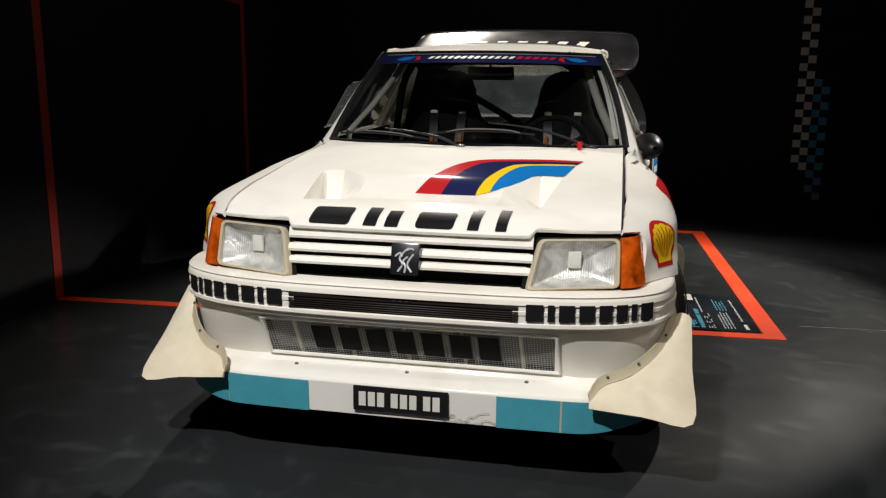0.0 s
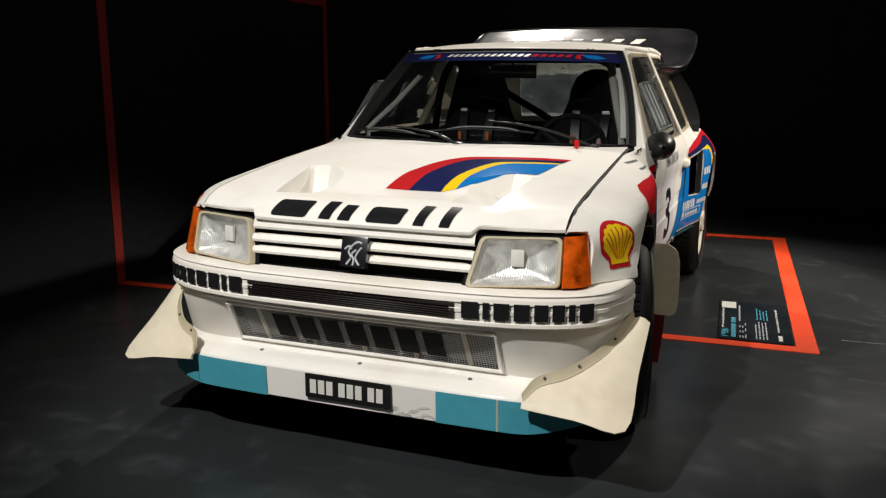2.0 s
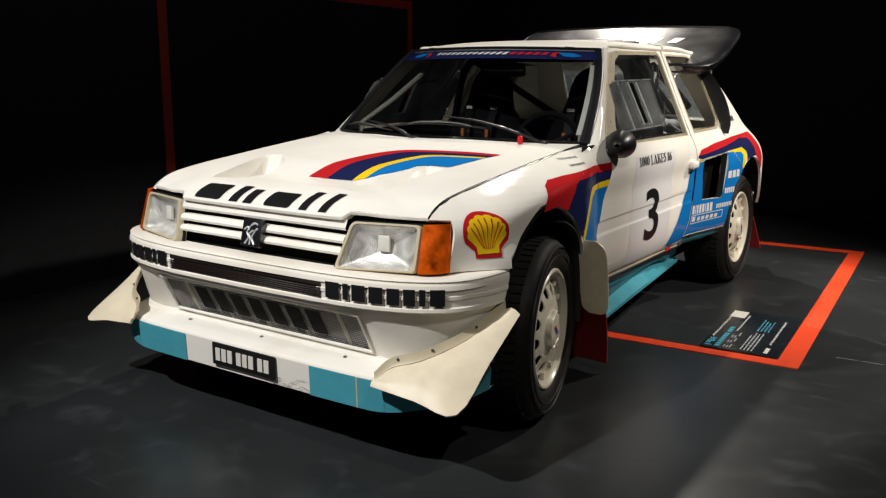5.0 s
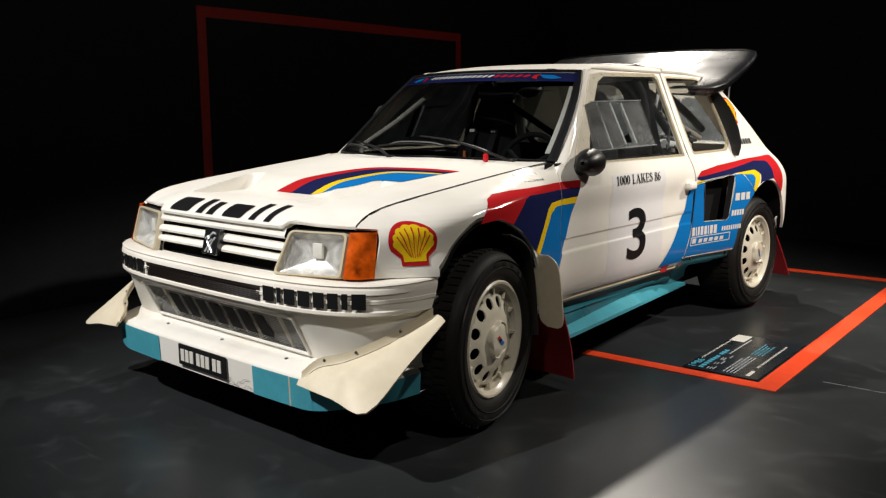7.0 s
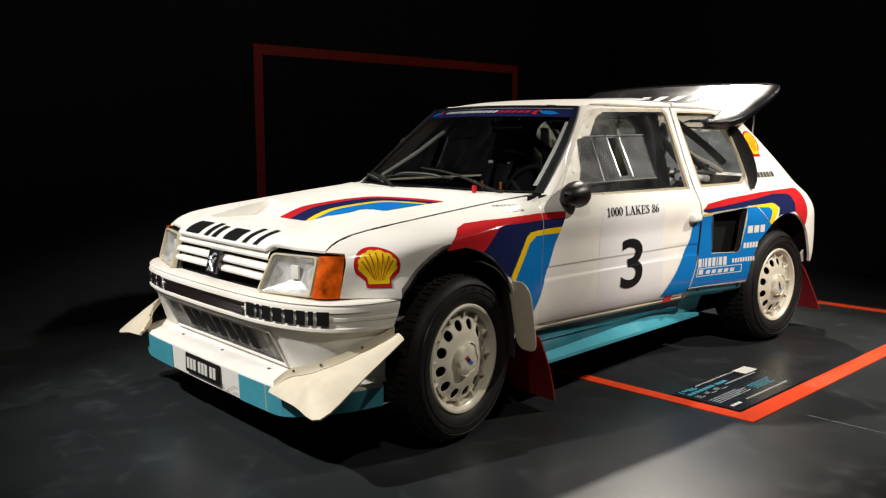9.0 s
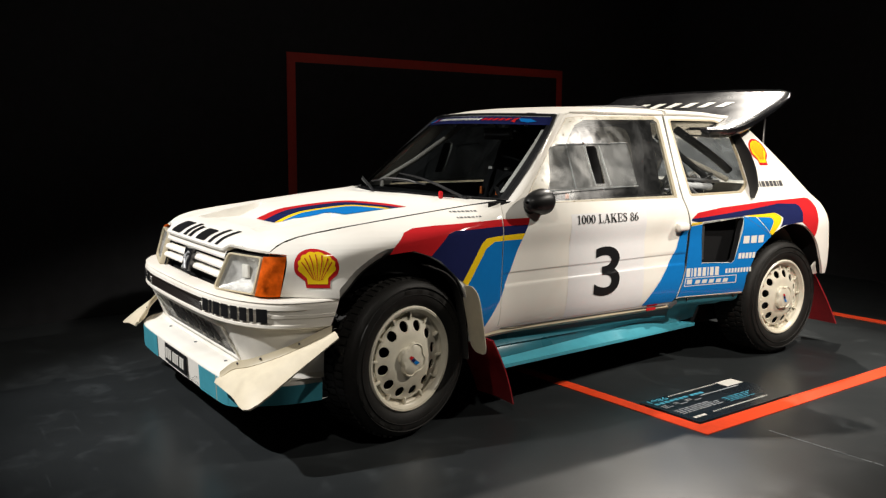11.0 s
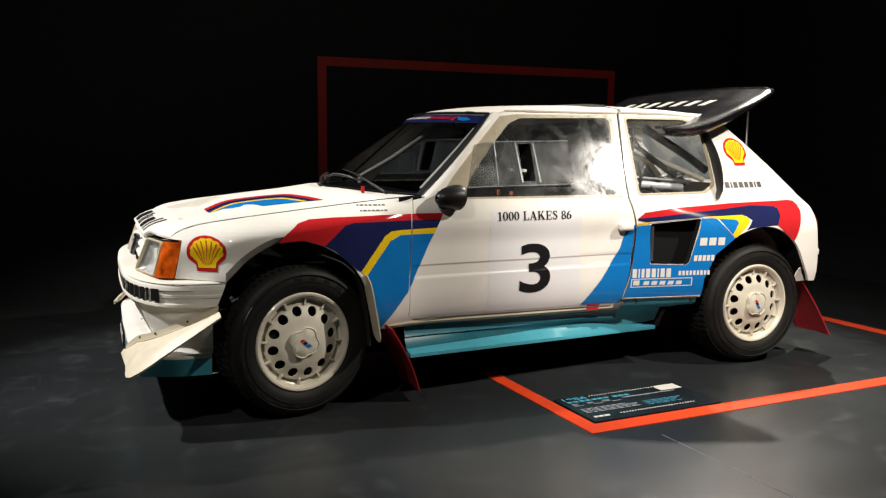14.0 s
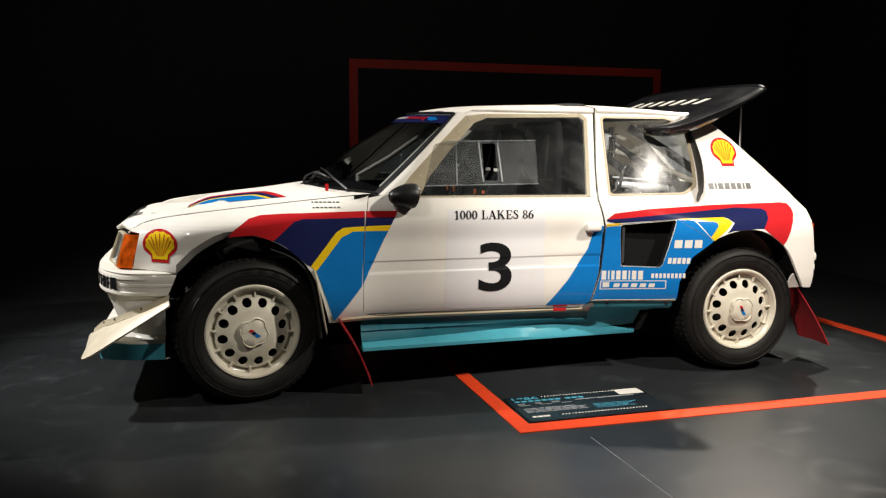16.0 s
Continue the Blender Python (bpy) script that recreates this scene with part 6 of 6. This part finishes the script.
# ---- underbody and cabin
bm = box(-.56, .56, -.45, 3.0, .19, .62)
part("underbody", bm, MATTE, car, "dark underbody")
for s in (LEFT, RIGHT):
    for yc, arch in ((.02, arch_f), (2.52, arch_r)):
        rows = [[Vector((s * (side_x(y, z) - d), y, z)) for y, z in arch] for d in (.01, .14, .30)]
        bm = loft(rows)
        face_out(bm, lambda p: Vector((0, yc - p.y, .35 - p.z)))
        part("arch_liner", bm, MATTE, car)
    bm = loft([[Vector((s * .70, y, z)) for z in (.60, .95)] for y in (.5, 1.2, 1.79)])
    part("inner_side", bm, MATTE, car)
    bm = loft([[Vector((s * (.70 - .10 * k), y, z)) for k, z in ((0, .62), (0, .90), (.6, .94))] for y in (1.80, 2.3, 2.9)])
    part("inner_side", bm, INNER, car, "cream painted inner wing of the engine bay")
for y0, y1, z in ((-.45, .55, .60), (.55, 1.8, .36), (1.8, 3.0, .62)):
    part("floor_pan", box(-.69, .69, y0, y1, z - .02, z), INNER if y0 > 1.7 else MATTE, car)
bm = loft([[Vector((x, y, z)) for x in (-.63, -.3, 0, .3, .63)] for y, z in ((.46, .93), (.60, .955), (.74, .945), (.80, .90), (.82, .70))])
face_out(bm, (0, .6, 1))
part("dashboard", thicken(bm, .01), MATTE, car, "black dashboard")
ringp = [Vector((.33 + .165 * math.cos(a), .90 + .06 * math.sin(a), .90 + .155 * math.sin(a))) for a in [2 * math.pi * k / 24 for k in range(25)]]
wheel_s = part("steering_wheel", tube(ringp, .014, 8, smooth_path=False, cap=False), MATTE, car, "black steering wheel")
for a in (.5, 2.6, 4.7):
    part("spoke", tube([(.33, .88, .90), (.33 + .16 * math.cos(a), .90 + .06 * math.sin(a), .90 + .155 * math.sin(a))], .011, 6), BLACK, wheel_s)
for sx in (.345, -.250):
    rows = []
    for z, y, w in ((.50, 1.24, .225), (.75, 1.29, .235), (.90, 1.33, .230), (.98, 1.35, .205), (1.04, 1.37, .160), (1.10, 1.385, .138), (1.17, 1.40, .128), (1.225, 1.41, .105), (1.255, 1.415, .070), (1.268, 1.417, .03)):
        rows.append([Vector((sx + w * math.cos(a), y + .055 * math.sin(a), z)) for a in [2 * math.pi * k / 20 for k in range(20)]])
    bm = loft(rows, closed=True)
    bmesh.ops.holes_fill(bm, edges=[e for e in bm.edges if e.is_boundary], sides=24)
    bmesh.ops.recalc_face_normals(bm, faces=bm.faces[:])
    seat = part("bucket_seat", bm, MATTE, car, "black racing bucket seat")
    part("seat_base", box(sx - .22, sx + .22, .80, 1.25, .40, .52, .04), MATTE, seat)
    for dx in (-.075, .075):
        pts = [Vector((sx + dx, 1.30, 1.05)), Vector((sx + dx * .95, 1.262, .98)), Vector((sx + dx * .8, 1.20, .80)), Vector((sx + dx * .6, 1.12, .60))]
        bm = loft([[p + Vector((-.022, 0, 0)), p + Vector((.022, 0, 0))] for p in smooth_line(pts, 4)])
        face_out(bm, (0, -1, 0))
        part("harness_strap", thicken(bm, .004), BLACKV, seat, "dark harness strap")
        part("strap_buckle", box(sx + dx - .018, sx + dx + .018, 1.285, 1.305, 1.048, 1.064, .004), PLATEW, seat, "pale harness guide")
        part("orange_tag", box(sx + dx - .009, sx + dx + .009, 1.218, 1.230, .905, .948, .002), ORANGE, seat, "orange harness tag")
# roll cage
CAGEW = surface("cage_paint", (0.48, 0.45, 0.39), 0.45, vary=0.06)
cage = thing("roll_cage", "", "")
cage.parent = car
hoop = [(-.60, 1.56, .40), (-.60, 1.57, .95), (-.48, 1.60, 1.33), (0, 1.61, 1.365), (.48, 1.60, 1.33), (.60, 1.57, .95), (.60, 1.56, .40)]
part("cage_bar", tube(hoop, .021, 10, 6), MATTE, cage, "black roll cage hoop")
for s in (LEFT, RIGHT):
    part("cage_bar", tube([(s * .635, .70, .60), (s * .605, .71, .985), (s * .545, .90, 1.10), (s * .478, 1.10, 1.245), (s * .46, 1.17, 1.305), (s * .485, 1.60, 1.335)], .020 if s == LEFT else .015, 10, smooth_path=False), CAGEW, cage, "off-white roll cage tube")
    part("cage_bar", tube([(s * .48, 1.62, 1.32), (s * .50, 2.35, .80)], .021, 10), MATTE, cage, "black roll cage stay")
part("cage_bar", tube([(-.50, 1.60, 1.31), (.50, 1.64, .75)], .019, 10), MATTE, cage, "black roll cage diagonal")
part("cage_bar", tube([(.505, 1.03, 1.315), (0, .99, 1.335), (-.505, 1.03, 1.315)], .018, 10), CAGEW, cage)
# inner mirror
part("inner_mirror", moved(box(-.115, .115, -.014, .014, -.032, .032, .012, 3), Matrix.Translation((.0, 1.09, 1.255)) @ pose(0, 0, 0, 8)), BLACK, car, "black inner mirror")
part("mirror_arm", tube([(.0, 1.09, 1.27), (.0, 1.05, 1.345)], .006, 6), BLACK, car)
# bulkhead with a window behind the seats, engine bay boxes behind it
bm = flat([(-.60, .62), (.60, .62), (.60, .95), (.50, 1.33), (-.50, 1.33), (-.60, .95)], [rounded([(-.42, .98), (.42, .98), (.36, 1.30), (-.36, 1.30)], .10)])
for v in bm.verts:
    v.co = Vector((v.co.x, 1.72, v.co.y))
face_out(bm, (0, -1, 0))
part("bulkhead", thicken(bm, .01), MATTE, car, "dark bulkhead with a rounded window")
bm = flat(rounded([(-.43, .97), (.43, .97), (.37, 1.31), (-.37, 1.31)], .10))
for v in bm.verts:
    v.co = Vector((v.co.x, 1.727, v.co.y))
face_out(bm, (0, -1, 0))
part("bulkhead_window", bm, GLASS, car, "clear bulkhead window").visible_shadow = False
engine = thing("engine_cover", "", "")
engine.parent = car
part("engine_block", box(-.45, .45, 1.95, 2.6, .60, .86, .05), MATTE, engine)
for a, b, r in (((.40, 1.86, .98), (.46, 1.90, 1.25), .028), ((-.40, 1.86, .98), (-.46, 1.90, 1.25), .028), ((.50, 1.95, .98), (.50, 2.25, .96), .022)):
    part("engine_pipe", tube([a, b], r, 12), SILVER, engine, "grey metal canister")
part("engine_stay", tube([(.42, 1.88, 1.25), (.50, 2.28, .98)], .018, 8), BLACK, engine)
part("engine_stay", tube([(.40, 2.06, 1.285), (.46, 2.28, 1.15), (.50, 2.42, 1.05)], .023, 10), BLACK, engine, "black clamshell stay")
part("engine_stay", tube([(.44, 1.96, 1.16), (.46, 2.20, 1.08), (.50, 2.40, 1.0)], .016, 10), CAGEW, engine, "cream tube stay")
part("engine_stay", tube([(.42, 1.90, 1.27), (.43, 2.02, 1.22)], .013, 8), CAGEW, engine, "cream tube stay")
for z0, z1, r in ((1.13, 1.155, .024), (1.16, 1.215, .020), (1.22, 1.235, .025), (1.24, 1.285, .018)):
    part("canister_ring", moved(lathe([(.001, z0), (r, z0), (r, z1), (.001, z1)], 16), Matrix.Translation((.47, 1.925, 0)) @ Matrix.Rotation(radians(-90), 4, "Y")), CHROME, engine, "polished metal canister section")
part("rear_shelf", box(-.62, .62, 2.28, 2.62, .86, .875, .004), INNER, engine, "cream shelf in the engine bay")
rng = random.Random(5)
for k in range(26):
    p = Vector((rng.uniform(.15, .55), rng.uniform(1.86, 2.2), rng.uniform(.86, .93)))
    q = p + Vector((rng.uniform(-.12, .12), rng.uniform(.05, .16), rng.uniform(.02, .12)))
    r = q + Vector((rng.uniform(-.12, .12), rng.uniform(.02, .14), rng.uniform(-.14, -.02)))
    part("engine_hose", tube([p, q, r], rng.uniform(.006, .013), 7), rng.choice((BLACK, BLACK, STEEL, SILVER)), engine)
part("engine_hose", tube([(.52, 1.95, .95), (.50, 2.0, 1.08), (.46, 2.10, 1.02), (.50, 2.18, .95), (.45, 2.25, 1.05)], .010, 8), BLACK, engine)
part("engine_stay", tube([(.50, 1.92, 1.02), (.52, 2.30, .99)], .010, 8), STEEL, engine)
